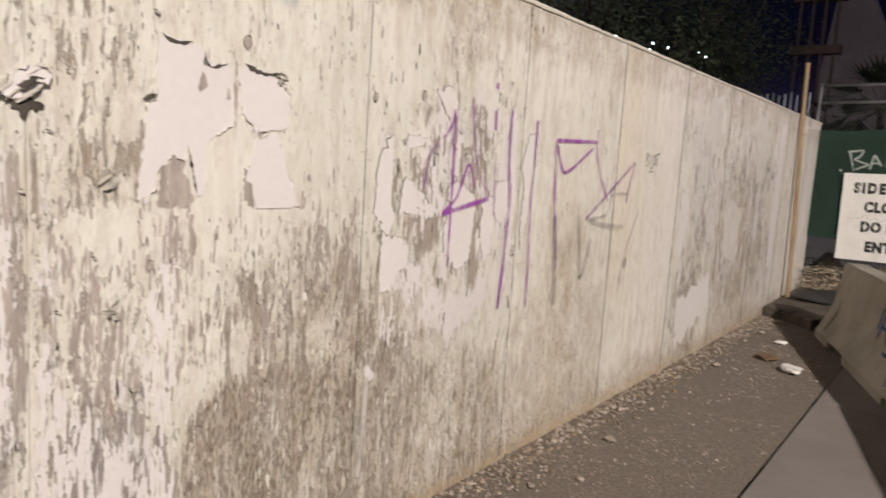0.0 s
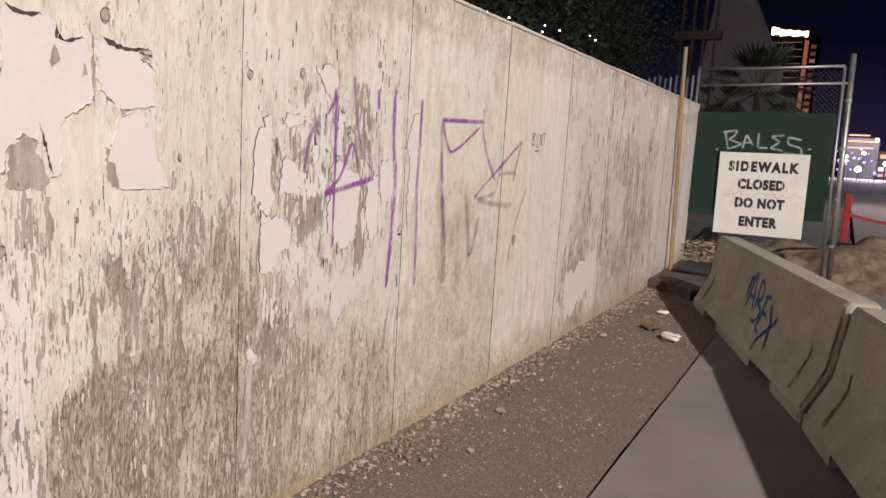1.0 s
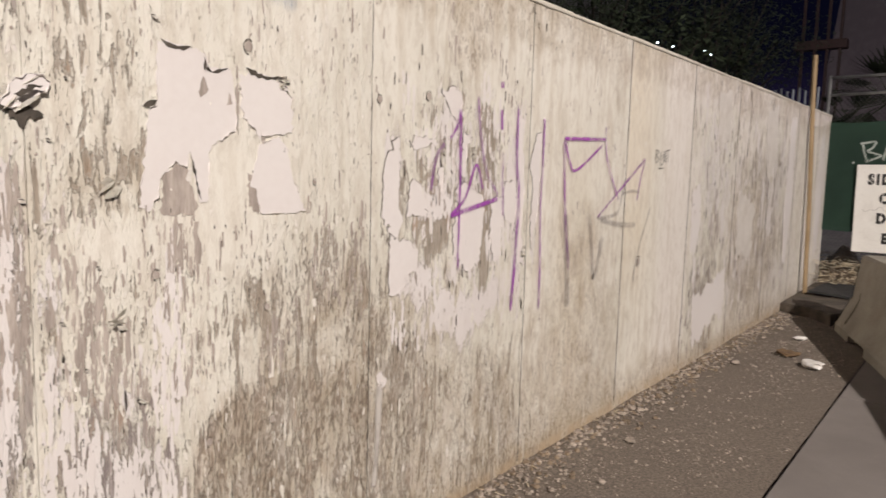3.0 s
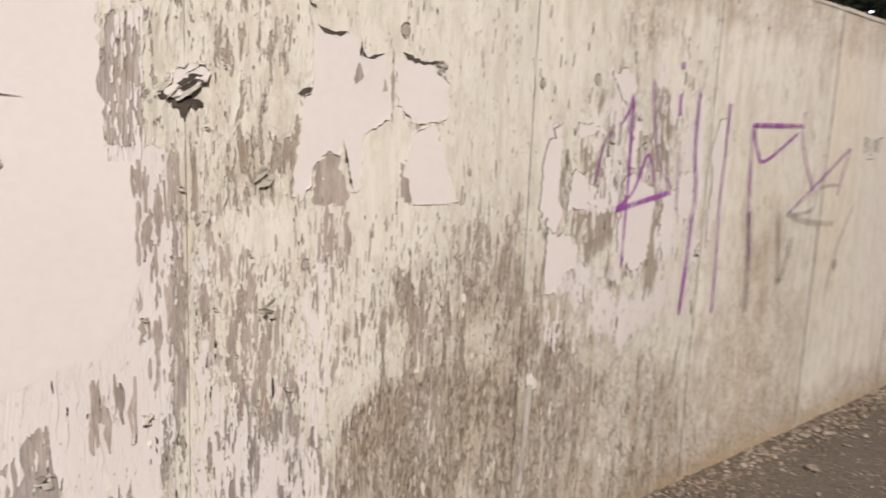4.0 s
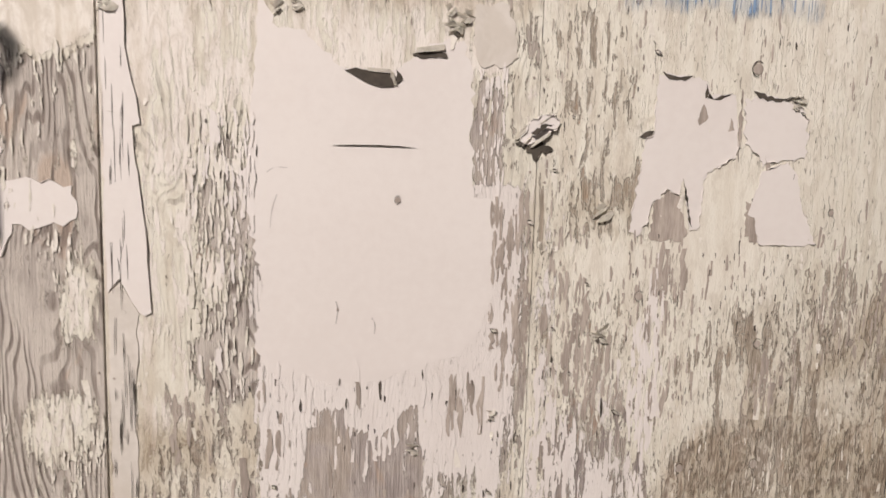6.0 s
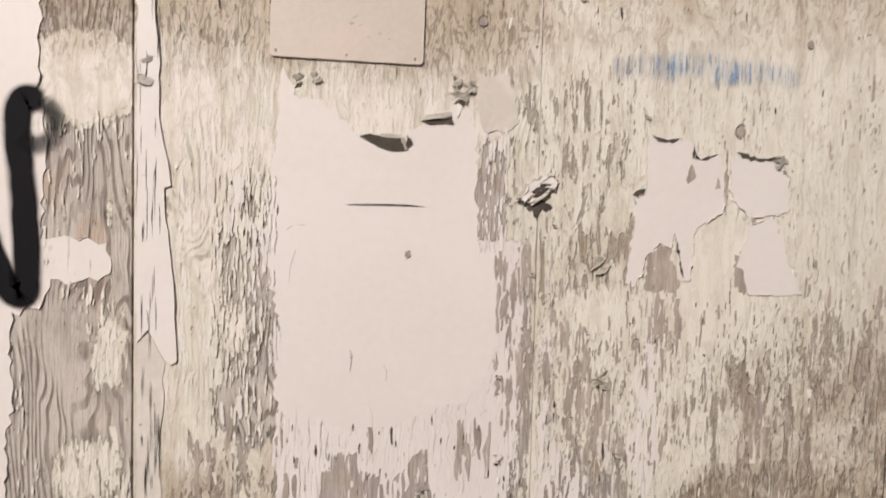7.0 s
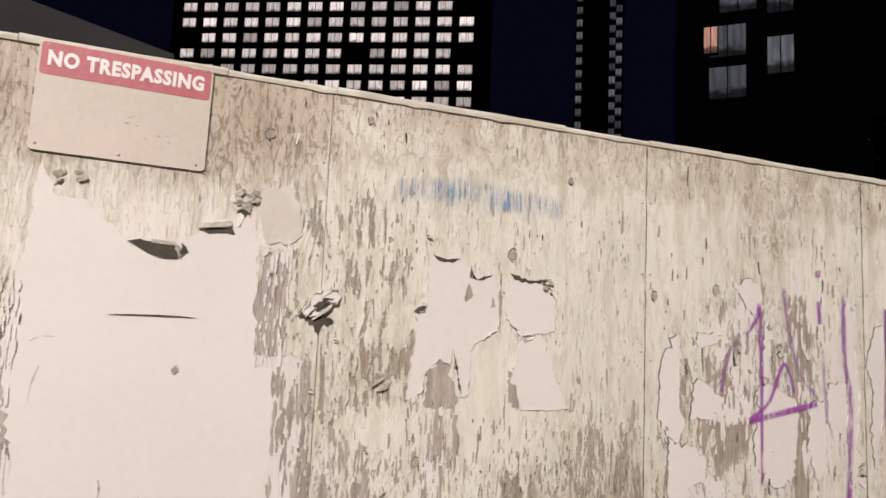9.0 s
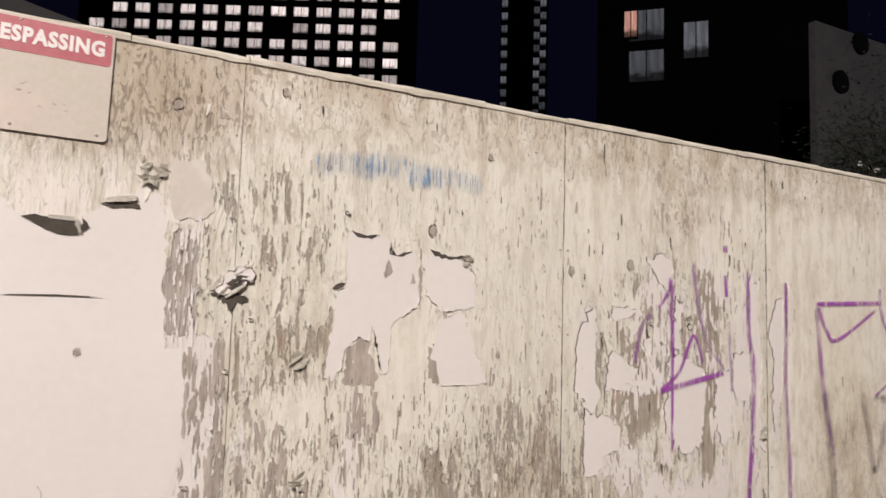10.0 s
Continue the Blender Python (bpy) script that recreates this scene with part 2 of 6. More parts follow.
SIGN_WHITE = surface("white_lettering", (0.72, 0.68, 0.66), (0.78, 0.74, 0.72), 0.5, 5, 50, 0.0002)
BOARD_WHITE = surface("white_board", (0.70, 0.68, 0.63), (0.76, 0.74, 0.69), 0.6, 3, 40, 0.0008, stain=(0.55, 0.52, 0.47), amount=0.4)
BLACK = surface("black_stencil", (0.012, 0.012, 0.012), (0.03, 0.028, 0.025), 0.6, 6, 70, 0.0003)
METAL = surface("galvanised_steel", (0.30, 0.30, 0.30), (0.44, 0.44, 0.43), 0.5, 6, 90, 0.0004, metal=0.85)
WIRE = surface("fence_wire", (0.17, 0.17, 0.165), (0.25, 0.25, 0.24), 0.5, 8, 90, 0.0003, metal=0.6)
CONCRETE = surface("barrier_concrete", (0.275, 0.25, 0.20), (0.385, 0.355, 0.295), 0.85, 2.4, 55, 0.0016, stain=(0.28, 0.235, 0.18), amount=0.6)
WALKWAY = surface("sidewalk_concrete", (0.17, 0.15, 0.137), (0.21, 0.188, 0.172), 0.88, 1.6, 90, 0.0012, stain=(0.15, 0.13, 0.115), amount=0.4)
GRIT = surface("gritty_asphalt", (0.088, 0.070, 0.054), (0.225, 0.186, 0.149), 0.95, 75, 230, 0.0022, stain=(0.105, 0.084, 0.066), amount=0.6)
ROAD = surface("road_asphalt", (0.055, 0.05, 0.05), (0.10, 0.095, 0.09), 0.9, 0.6, 60, 0.004)
STONE = surface("loose_stones", (0.15, 0.122, 0.095), (0.46, 0.39, 0.32), 0.9, 14, 90, 0.001)
STRAW = surface("dry_stalks", (0.42, 0.34, 0.22), (0.60, 0.52, 0.38), 0.85, 10, 80, 0.0004)
SOIL = surface("loose_soil", (0.11, 0.08, 0.052), (0.29, 0.22, 0.15), 0.95, 5, 45, 0.012)
SHADED_SOIL = surface("shaded_soil", (0.05, 0.04, 0.03), (0.12, 0.095, 0.07), 0.95, 6, 60, 0.006)
GREEN = surface("green_screen_cloth", (0.021, 0.052, 0.035), (0.030, 0.070, 0.047), 0.75, 2, 220, 0.001)
YELLOW = surface("yellow_timber", (0.26, 0.18, 0.095), (0.37, 0.265, 0.15), 0.7, 4, 60, 0.001, stretch=(5, 5, 1), stain=(0.3, 0.2, 0.1))
RED = surface("red_plastic", (0.33, 0.025, 0.025), (0.42, 0.045, 0.04), 0.5, 4, 40, 0.0004)
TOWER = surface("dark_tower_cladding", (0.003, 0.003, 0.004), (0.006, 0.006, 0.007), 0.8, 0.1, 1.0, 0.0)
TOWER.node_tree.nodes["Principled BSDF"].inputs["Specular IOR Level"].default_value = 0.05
GREY_WALL = surface("grey_render", (0.028, 0.028, 0.028), (0.042, 0.04, 0.04), 0.9, 0.3, 4, 0.01)
PALE_END = surface("pale_render", (0.11, 0.11, 0.11), (0.16, 0.155, 0.15), 0.9, 0.3, 4, 0.01)
SOFT_BLACK = spray_material("black_overspray", (0.01, 0.01, 0.012), 0.8, cut=0.2)
SAIL = surface("pale_sail_roof", (0.10, 0.085, 0.10), (0.16, 0.135, 0.155), 0.8, 0.1, 2, 0.01)
LEAF = surface("dark_leaves", (0.010, 0.017, 0.007), (0.022, 0.034, 0.012), 0.8, 1.5, 12, 0.002)
BARK = surface("bark", (0.018, 0.014, 0.010), (0.035, 0.027, 0.02), 0.95, 4, 30, 0.01)
BLACK_MAT = surface("black_rubber", (0.012, 0.012, 0.012), (0.025, 0.024, 0.022), 0.8, 6, 60, 0.002)
PAPER = surface("white_paper", (0.66, 0.64, 0.60), (0.78, 0.76, 0.72), 0.8, 10, 60, 0.001)
RAG = surface("brown_rag", (0.10, 0.06, 0.03), (0.2, 0.13, 0.07), 0.95, 12, 80, 0.003)
PURPLE = spray_material("purple_spray", (0.31, 0.07, 0.36), 0.92, cut=0.43, floor=0.22)
PALE_WASH = spray_material("thin_pale_paint", (0.62, 0.58, 0.53), 0.75, (30, 1, 9), cut=0.38, floor=0.4)
PURPLE_FAINT = spray_material("faded_purple_spray", (0.33, 0.13, 0.37), 0.72)
SMOKE = spray_material("faded_grey_spray", (0.15, 0.12, 0.13), 0.4)
BLACK_SPRAY = spray_material("black_spray", (0.008, 0.008, 0.01), 2.2, cut=0.1, floor=0.95)
BLUE_SPRAY = spray_material("blue_spray", (0.03, 0.10, 0.29), 1.3, (14, 14, 9), 0.32, 0.35)
BLUE_WASH = spray_material("washed_out_blue_paint", (0.24, 0.36, 0.53), 0.9, (80, 1, 6), 0.58)
WHITE_SPRAY = spray_material("white_spray", (0.42, 0.47, 0.42), 0.7, (30, 30, 30), 0.3)
PENCIL = spray_material("black_marker", (0.02, 0.02, 0.02), 0.85, (40, 1, 40), 0.2)
PANE = glow("curtained_window", (1.0, 0.86, 0.78), 0.62, 0.45)
RAILING_GLOW = glow("railing_glow", (0.8, 0.82, 0.9), 0.09, 0.6)
PANE_PINK = glow("pinkish_window", (1.0, 0.40, 0.25), 0.2, 0.6)
NEON = glow("orange_facade_light", (1.0, 0.30, 0.17), 0.32)
NEON_SIGN = glow("bright_roof_sign", (1.0, 0.62, 0.38), 6.0)
STREET_WHITE = glow("bright_street_light", (0.85, 0.9, 1.0), 9.0)
STREET_VIOLET = glow("violet_street_light", (0.5, 0.35, 1.0), 2.2)
STREET_ORANGE = glow("orange_street_light", (1.0, 0.50, 0.26), 1.1)
STREET_GLOW_PINK = glow("pink_street_glow", (1.0, 0.62, 0.85), 1.5, 0.6)
STREET_GLOW_WHITE = glow("white_street_glow", (0.95, 0.92, 1.0), 4.0, 0.6)


# ---- mesh helpers ----
def part(name, bm, material, parent=None, label="", smooth=False):
    mesh = bpy.data.meshes.new(name)
    bm.to_mesh(mesh)
    bm.free()
    mesh.materials.append(material)
    if smooth:
        mesh.polygons.foreach_set("use_smooth", [True] * len(mesh.polygons))
    ob = new(name, mesh)
    if parent is not None:
        ob.parent = parent
    if label:
        tagged(ob, label)
    return ob


def thing(name, label, category, group="", kind="", at=(0, 0, 0)):
    ob = new(name)
    ob.location = at
    return tagged(ob, label, category, group, kind)


def box_bm(lo, hi, bevel=0.0, bm=None):
    b = bmesh.new()
    bmesh.ops.create_cube(b, size=1.0)
    for v in b.verts:
        v.co = Vector([(lo[i] + hi[i]) / 2 + v.co[i] * (hi[i] - lo[i]) for i in range(3)])
    if bevel:
        bmesh.ops.bevel(b, geom=b.edges[:], offset=bevel, segments=2, affect="EDGES", profile=0.6)
    return join(bm, b)


def join(bm, b):
    if bm is None:
        return b
    tmp = bpy.data.meshes.new("tmp")
    b.to_mesh(tmp)
    b.free()
    bm.from_mesh(tmp)
    bpy.data.meshes.remove(tmp)
    return bm


def tube_bm(points, radius, sides=10, bm=None, tip=None):
    """A round bar along points; tip: the radius at its end."""
    bm = bm or bmesh.new()
    pts = [Vector(p) for p in points]
    rings = []
    for i, p in enumerate(pts):
        d = (pts[min(i + 1, len(pts) - 1)] - pts[max(i - 1, 0)]).normalized()
        a = d.orthogonal().normalized()
        b = d.cross(a)
        r = radius if tip is None else radius + (tip - radius) * i / (len(pts) - 1)
        rings.append([bm.verts.new(p + r * (math.cos(k * math.tau / sides) * a + math.sin(k * math.tau / sides) * b)) for k in range(sides)])
    for u, w in zip(rings, rings[1:]):
        for k in range(sides):
            bm.faces.new((u[k], u[(k + 1) % sides], w[(k + 1) % sides], w[k]))
    bm.faces.new(rings[0][::-1])
    bm.faces.new(rings[-1])
    return bm


def ragged_outline(corners, step, rough, seed, upright=1.0):
    """Corners (x, z) joined by broken edges; upright > 1 makes the breaks run along the grain."""
    rng = random.Random(seed)
    out = []
    n = len(corners)
    for i in range(n):
        a, b = Vector(corners[i]), Vector(corners[(i + 1) % n])
        k = max(1, int((b - a).length / step))
        for j in range(k):
            p = a.lerp(b, j / k)
            if j:
                d = (b - a).normalized()
                g = max(-2.0, min(2.0, rng.gauss(0, 1))) * rough * (1 + (upright - 1) * abs(d.x))
                p = p + Vector((d.y, -d.x)) * g
            out.append(p)
    return out


def sheet_on_wall(outline, proud, thick, seed=1, lift=0.0):
    """A thin coat on the wall with that outline; lift curls short stretches of its edge off the wall."""
    rg = random.Random(seed)
    bm = bmesh.new()
    front = [bm.verts.new((p.x, -proud - thick, p.y)) for p in outline]
    n = len(outline)
    face = bm.faces.new(front)
    face.normal_update()
    flip = face.normal.y > 0
    back = [bm.verts.new((p.x, -proud + 0.001, p.y)) for p in outline]
    for i in range(n):
        bm.faces.new((front[i], front[(i + 1) % n], back[(i + 1) % n], back[i]))
    bmesh.ops.triangulate(bm, faces=[face], ngon_method="EAR_CLIP")
    bmesh.ops.recalc_face_normals(bm, faces=bm.faces[:])
    i = 0
    while lift > 0.0005 and i < n - 3:
        run = rg.randint(2, 6)
        if rg.random() < 0.5 and i + run < n:
            rows = []
            for k in range(run + 1):
                p, q = outline[(i + k) % n], outline[(i + k + 1) % n]
                d = (q - p).normalized() if (q - p).length > 1e-6 else Vector((1, 0))
                out = Vector((d.y, -d.x)) * (-1 if flip else 1)
                s = math.sin(math.pi * k / run)
                a = lift * s * rg.uniform(0.6, 1.2)
                rows.append((bm.verts.new((p.x, -proud - thick - 0.0002, p.y)), bm.verts.new((p.x + out.x * a * 0.3, -proud - thick - a * 0.7, p.y + out.y * a * 0.3)), bm.verts.new((p.x - out.x * a * 0.1, -proud - thick - a * 1.2, p.y - out.y * a * 0.1))))
            for u, v in zip(rows, rows[1:]):
                for k in range(2):
                    bm.faces.new((u[k], u[k + 1], v[k + 1], v[k]))
        i += run
    return bm


def spline(points, per=8):
    """A smooth line through points."""
    pts = [Vector(p) for p in points]
    if len(pts) < 3:
        return [pts[0].lerp(pts[-1], i / per) for i in range(per + 1)]
    out = []
    for i in range(len(pts) - 1):
        p0, p1, p2, p3 = pts[max(i - 1, 0)], pts[i], pts[i + 1], pts[min(i + 2, len(pts) - 1)]
        for j in range(per):
            t = j / per
            out.append(0.5 * (2 * p1 + (p2 - p0) * t + (2 * p0 - 5 * p1 + 4 * p2 - p3) * t * t + (3 * p1 - p0 - 3 * p2 + p3) * t ** 3))
    return out + [pts[-1]]


def ribbon_bm(path, width, normal, bm=None, taper=0.0):
    """A flat painted line along 3D points, with uv across and along."""
    bm = bm or bmesh.new()
    uv = bm.loops.layers.uv.verify()
    n = Vector(normal)
    rows = []
    for i, p in enumerate(path):
        d = (path[min(i + 1, len(path) - 1)] - path[max(i - 1, 0)]).normalized()
        s = d.cross(n).normalized() * width * 0.5 * (1 - taper * i / (len(path) - 1))
        rows.append((bm.verts.new(p - s), bm.verts.new(p + s)))
    for i, (a, b) in enumerate(zip(rows, rows[1:])):
        f = bm.faces.new((a[0], a[1], b[1], b[0]))
        for loop, w in zip(f.loops, ((0, i), (1, i), (1, i + 1), (0, i + 1))):
            loop[uv].uv = (w[0], w[1] / (len(path) - 1))
    return bm


def wall_stroke(name, points, width, material, parent, proud=0.0055, label="", taper=0.0):
    path = [Vector((p.x, -proud, p.y)) for p in spline(points)]
    return part(name, ribbon_bm(path, width, (0, -1, 0), taper=taper), material, parent, label)


def lettering(name, text, size, material, parent, m, bold=0.0, label="", space=1.0):
    """Text as a thin raised mesh in the built-in font, centred."""
    curve = bpy.data.curves.new(name, "FONT")
    curve.body, curve.size, curve.extrude, curve.offset = text, size, 0.0006, bold
    curve.align_x, curve.align_y, curve.space_character = "CENTER", "CENTER", space
    curve.resolution_u = 3
    tmp = bpy.data.objects.new("tmp", curve)
    scene.collection.objects.link(tmp)
    mesh = bpy.data.meshes.new_from_object(tmp.evaluated_get(bpy.context.evaluated_depsgraph_get()))
    bpy.data.objects.remove(tmp)
    bm = bmesh.new()
    bm.from_mesh(mesh)
    bpy.data.meshes.remove(mesh)
    bmesh.ops.remove_doubles(bm, verts=bm.verts[:], dist=0.00005)
    bm.verts.index_update()
    bm.faces.index_update()
    # one mesh for each letter
    seen = set()
    for start in bm.verts:
        if start in seen:
            continue
        seen.add(start)
        group, stack = [start], [start]
        while stack:
            for e in stack.pop().link_edges:
                for v in e.verts:
                    if v not in seen:
                        seen.add(v)
                        group.append(v)
                        stack.append(v)
        number = {v: i for i, v in enumerate(group)}
        faces = {f for v in group for f in v.link_faces}
        if not faces:
            continue
        letter = bpy.data.meshes.new(name)
        letter.from_pydata([v.co[:] for v in group], [], [[number[v] for v in f.verts] for f in sorted(faces, key=lambda f: f.index)])
        letter.materials.append(material)
        ob = new(name, letter)
        ob.parent = parent
        ob.matrix_local = m
        if label:
            tagged(ob, label)
    bm.free()


# ---- ground ----
def ground():
    bm = bmesh.new()
    bmesh.ops.create_grid(bm, x_segments=4, y_segments=4, size=2500)
    bmesh.ops.translate(bm, verts=bm.verts[:], vec=(0, 0, -0.16))
    tagged(part("ground", bm, ROAD), "dark asphalt ground reaching to the horizon", "ground", kind="structure")
    # gritty strip along the hoarding, slightly uneven
    bm = bmesh.new()
    nx, ny = 180, 16
    rows = []
    for j in range(ny + 1):
        y = 0.25 - 1.379 * j / ny
        rows.append([])
        for i in range(nx + 1):
            x = -5 + 15.6 * i / nx
            h = 0.012 * noise.noise((x * 2.1, y * 3, 0)) + 0.006 * noise.noise((x * 9, y * 9, 3)) + 0.02 * max(0, 1 + y / 0.25) * 0.4 - 0.012
            edge = 0.004 * noise.noise((x * 5, 7, 0)) if j == ny else 0
            rows[-1].append(bm.verts.new((x, y + edge, min(h, 0.012))))
    for a, b in zip(rows, rows[1:]):
        for i in range(nx):
            bm.faces.new((a[i], b[i], b[i + 1], a[i + 1]))
    tagged(part("pavement", bm, GRIT, smooth=True), "gritty worn asphalt strip beside the plywood hoarding", "pavement", kind="structure")


def sidewalk():
    """Concrete slabs with open joints."""
    walk_thing = thing("pavement_slabs", "smooth grey concrete sidewalk slabs with a dark open joint", "sidewalk", kind="structure")
    x = -6.0
    while x < 11.5:
        bm = box_bm((x + 0.004, -3.9, -0.15), (x + 2.5 - 0.004, -1.145, 0.0), 0.005)
        part("slab", bm, WALKWAY, walk_thing)
        x += 2.5
    tagged(part("kerb", box_bm((-6, -4.07, -0.16), (11.5, -3.92, 0.0), 0.015), CONCRETE), "plain concrete kerb along the road", "kerb", kind="structure")


ground()
sidewalk()

# ---- hoarding ----
EDGES = [-2.20, -0.975, 0.255, 1.49, 2.73, 3.90, 5.12, 6.34, 7.56, 8.78, 10.0, 11.2, 12.0]
TOP = 2.44


def blob(x, z, cx, cz, rx, rz, soft=0.35):
    d = np.sqrt(((x - cx) / rx) ** 2 + ((z - cz) / rz) ** 2)
    return np.clip((1 + soft - d) / (2 * soft), 0, 1)


def wall_fields(x, z):
    """How well the cream coat holds and chips, how dirty it is and at the upper left dimmed, how grey the wood, how
    yellow, how much of the last white coat is left, how bold the grain.
    """
    f = {name: np.full_like(x, value) for name, value in (("cover", 0.82), ("chips", 1.0), ("dirt_shade", 0.3), ("tone", 0.1), ("yellow", 0.0), ("white", 0.0), ("grain", 0.0))}

    def press(w, **values):
        for name, value in values.items():
            f[name] += w * (value - f[name])

    def keep(w, value):
        np.maximum(f["white"], w * value, out=f["white"])

    def near(side, *spot):
        return side * blob(x, z, *spot)

    def rise(v, lo, hi):
        return np.clip((v - lo) / (hi - lo), 0, 1)

    # bare figured sheet with a few smooth islands
    side = x < 0.255
    press(side * 1.0, cover=0.30, chips=1.0, tone=0.75, grain=1.0, dirt_shade=0.3)
    press(near(side, 0.11, 2.05, 0.16, 0.14, 0.2), cover=0.95, chips=0.8, grain=0.0, tone=0.6, dirt_shade=0.5)
    press(near(side, 0.15, 2.36, 0.20, 0.12, 0.4), cover=0.5, chips=1.3)
    press(near(side, 0.19, 1.22, 0.05, 0.14, 0.4), cover=0.7, chips=1.4, grain=0.3)
    press(near(side, 0.12, 0.86, 0.10, 0.10, 0.4), cover=0.75, chips=1.3, grain=0.3, dirt_shade=0.5)
    # sheet with the smooth white repaint
    side = (x >= 0.255) & (x < 1.49)
    press(side * 1.0, cover=0.78, chips=0.9, dirt_shade=0.46, grain=0.35, tone=0.9)
    press(side * rise(z, 2.0, 2.15), cover=0.70, dirt_shade=0.42, grain=0.45, tone=0.5)
    press(near(side, 0.43, 1.5, 0.10, 0.6, 0.3), cover=0.72, chips=0.8, grain=0.55, dirt_shade=0.46)
    press(near(side, 0.60, 1.36, 0.09, 0.42, 0.25), cover=0.40, chips=1.25, tone=1.0, grain=0.8, dirt_shade=0.2)
    press(near(side, 0.61, 1.06, 0.10, 0.12, 0.3), cover=0.25, chips=0.9, tone=1.0, grain=1.0)
    press(near(side, 0.56, 1.30, 0.025, 0.07, 0.2), cover=1.0, chips=0.6)
    press(near(side, 0.48, 0.60, 0.28, 0.34, 0.3), cover=0.62, chips=0.85, tone=0.95, grain=0.15, dirt_shade=0.72)
    press(near(side, 1.345, 1.73, 0.055, 0.19, 0.25), cover=0.20, chips=1.2, tone=1.0, grain=0.4)
    press(near(side, 1.345, 1.985, 0.05, 0.07, 0.2), cover=1.15, chips=0.5)
    press(near(side, 1.43, 1.95, 0.05, 0.35, 0.4), cover=0.55, tone=0.8)
    press(near(side, 1.45, 1.1, 0.05, 0.5, 0.4), cover=0.48, chips=1.3, tone=0.7)
    press(near(side, 1.0, 0.3, 0.55, 0.5, 0.3), cover=0.5, chips=1.1, tone=0.9, dirt_shade=0.5)
    keep(side * rise(x, 0.64, 0.70) * rise(z, 0.30, 0.85) * rise(-x, -1.50, -1.40) * (z < 1.35), 0.92)
    keep(side * rise(x, 1.25, 1.28) * rise(-x, -1.50, -1.42) * rise(-z, -1.62, -1.56) * rise(z, 0.8, 1.1), 1.0)
    hole = side * rise(x, 0.80, 0.84) * rise(-x, -1.20, -1.13) * rise(-z, -0.90 - 0.05 * np.sin(x * 23), -0.86 - 0.05 * np.sin(x * 23))
    press(hole, white=0.22, cover=0.12, chips=0.9, tone=1.0, grain=0.2)
    press(near(side, 1.0, 0.62, 0.02, 0.25, 0.5), white=0.5)
    # sheet with the torn paint layers
    side = (x >= 1.49) & (x < 2.73)
    press(side * 1.0, cover=0.82, chips=1.05)
    press(near(side, 2.5, 1.95, 0.40, 0.5, 0.4), cover=0.80, chips=1.1, dirt_shade=0.18)
    press(near(side, 2.1, 2.36, 0.70, 0.10, 0.5), cover=0.84, chips=0.8, dirt_shade=0.55)
    press(near(side, 1.70, 1.66, 0.16, 0.38, 0.35), cover=0.50, chips=1.1, dirt_shade=0.60)
    press(near(side, 1.60, 1.95, 0.10, 0.28, 0.3), cover=0.60, chips=1.2, dirt_shade=0.4)
    press(near(side, 1.757, 1.70, 0.03, 0.08, 0.2), cover=1.0, chips=0.6)
    press(near(side, 1.53, 1.3, 0.05, 0.4, 0.4), cover=0.66, chips=1.4)
    press(near(side, 2.08, 1.45, 0.13, 0.20, 0.4), cover=1.0, chips=0.6, dirt_shade=0.1)
    press(near(side, 1.76, 1.35, 0.18, 0.07, 0.5), cover=0.86, chips=0.8, dirt_shade=0.15)
    press(near(side, 1.82, 1.07, 0.30, 0.20, 0.3), cover=0.60, chips=1.55, dirt_shade=0.25)
    press(near(side, 2.55, 1.02, 0.44, 0.33, 0.4), cover=0.57, chips=1.25, dirt_shade=0.70)
    press(near(side, 2.22, 1.13, 0.09, 0.12, 0.5), cover=0.46, chips=1.1, dirt_shade=0.6)
    crest = 0.87 - 1.5 * np.clip(2.12 - x, 0, 1) ** 1.4 - 0.12 * np.clip(x - 2.2, 0, 1)
    press(side * rise(x, 1.86, 1.96) * np.clip((crest - z) / 0.13 + 0.5, 0, 1), cover=0.54, chips=1.15, dirt_shade=0.84, grain=0.35)
    press(near(side, 2.33, 0.66, 0.05, 0.12, 0.6), dirt_shade=0.65)
    press(near(side, 2.50, 0.30, 0.10, 0.20, 0.6), dirt_shade=0.70, cover=0.66)
    press(near(side, 1.72, 0.68, 0.20, 0.34, 0.3), cover=0.50, chips=1.5, tone=1.0, dirt_shade=0.45)
    keep(near(side, 1.68, 0.66, 0.20, 0.36, 0.4), 0.54)
    keep(near(side, 1.54, 1.25, 0.05, 0.4, 0.5), 0.5)
    # sheet with the purple writing
    side = (x >= 2.73) & (x < 3.90)
    press(side * 1.0, cover=0.88, chips=0.85, dirt_shade=0.25)
    press(near(side, 3.35, 2.10, 0.16, 0.20, 0.5), dirt_shade=0.75)
    press(near(side, 3.2, 2.38, 0.60, 0.09, 0.5), dirt_shade=0.6)
    press(near(side, 3.28, 1.48, 0.44, 0.50, 0.2), cover=0.60, chips=1.3, dirt_shade=0.35)
    press(near(side, 3.13, 1.36, 0.12, 0.18, 0.3), cover=0.20, chips=0.8)
    press(near(side, 3.52, 1.62, 0.08, 0.26, 0.3), cover=0.30, chips=0.9, dirt_shade=0.45)
    press(near(side, 3.52, 1.20, 0.05, 0.22, 0.3), cover=0.25, chips=0.9)
    press(near(side, 3.3, 0.25, 0.80, 0.62, 0.35), cover=0.63, chips=1.25, dirt_shade=0.73, grain=0.25)
    press(near(side, 2.75, 0.75, 0.40, 0.55, 0.6), cover=0.56, chips=1.25, dirt_shade=0.76)
    press(side * rise(x, 3.76, 3.86) * 0.7, cover=0.62, chips=1.2)
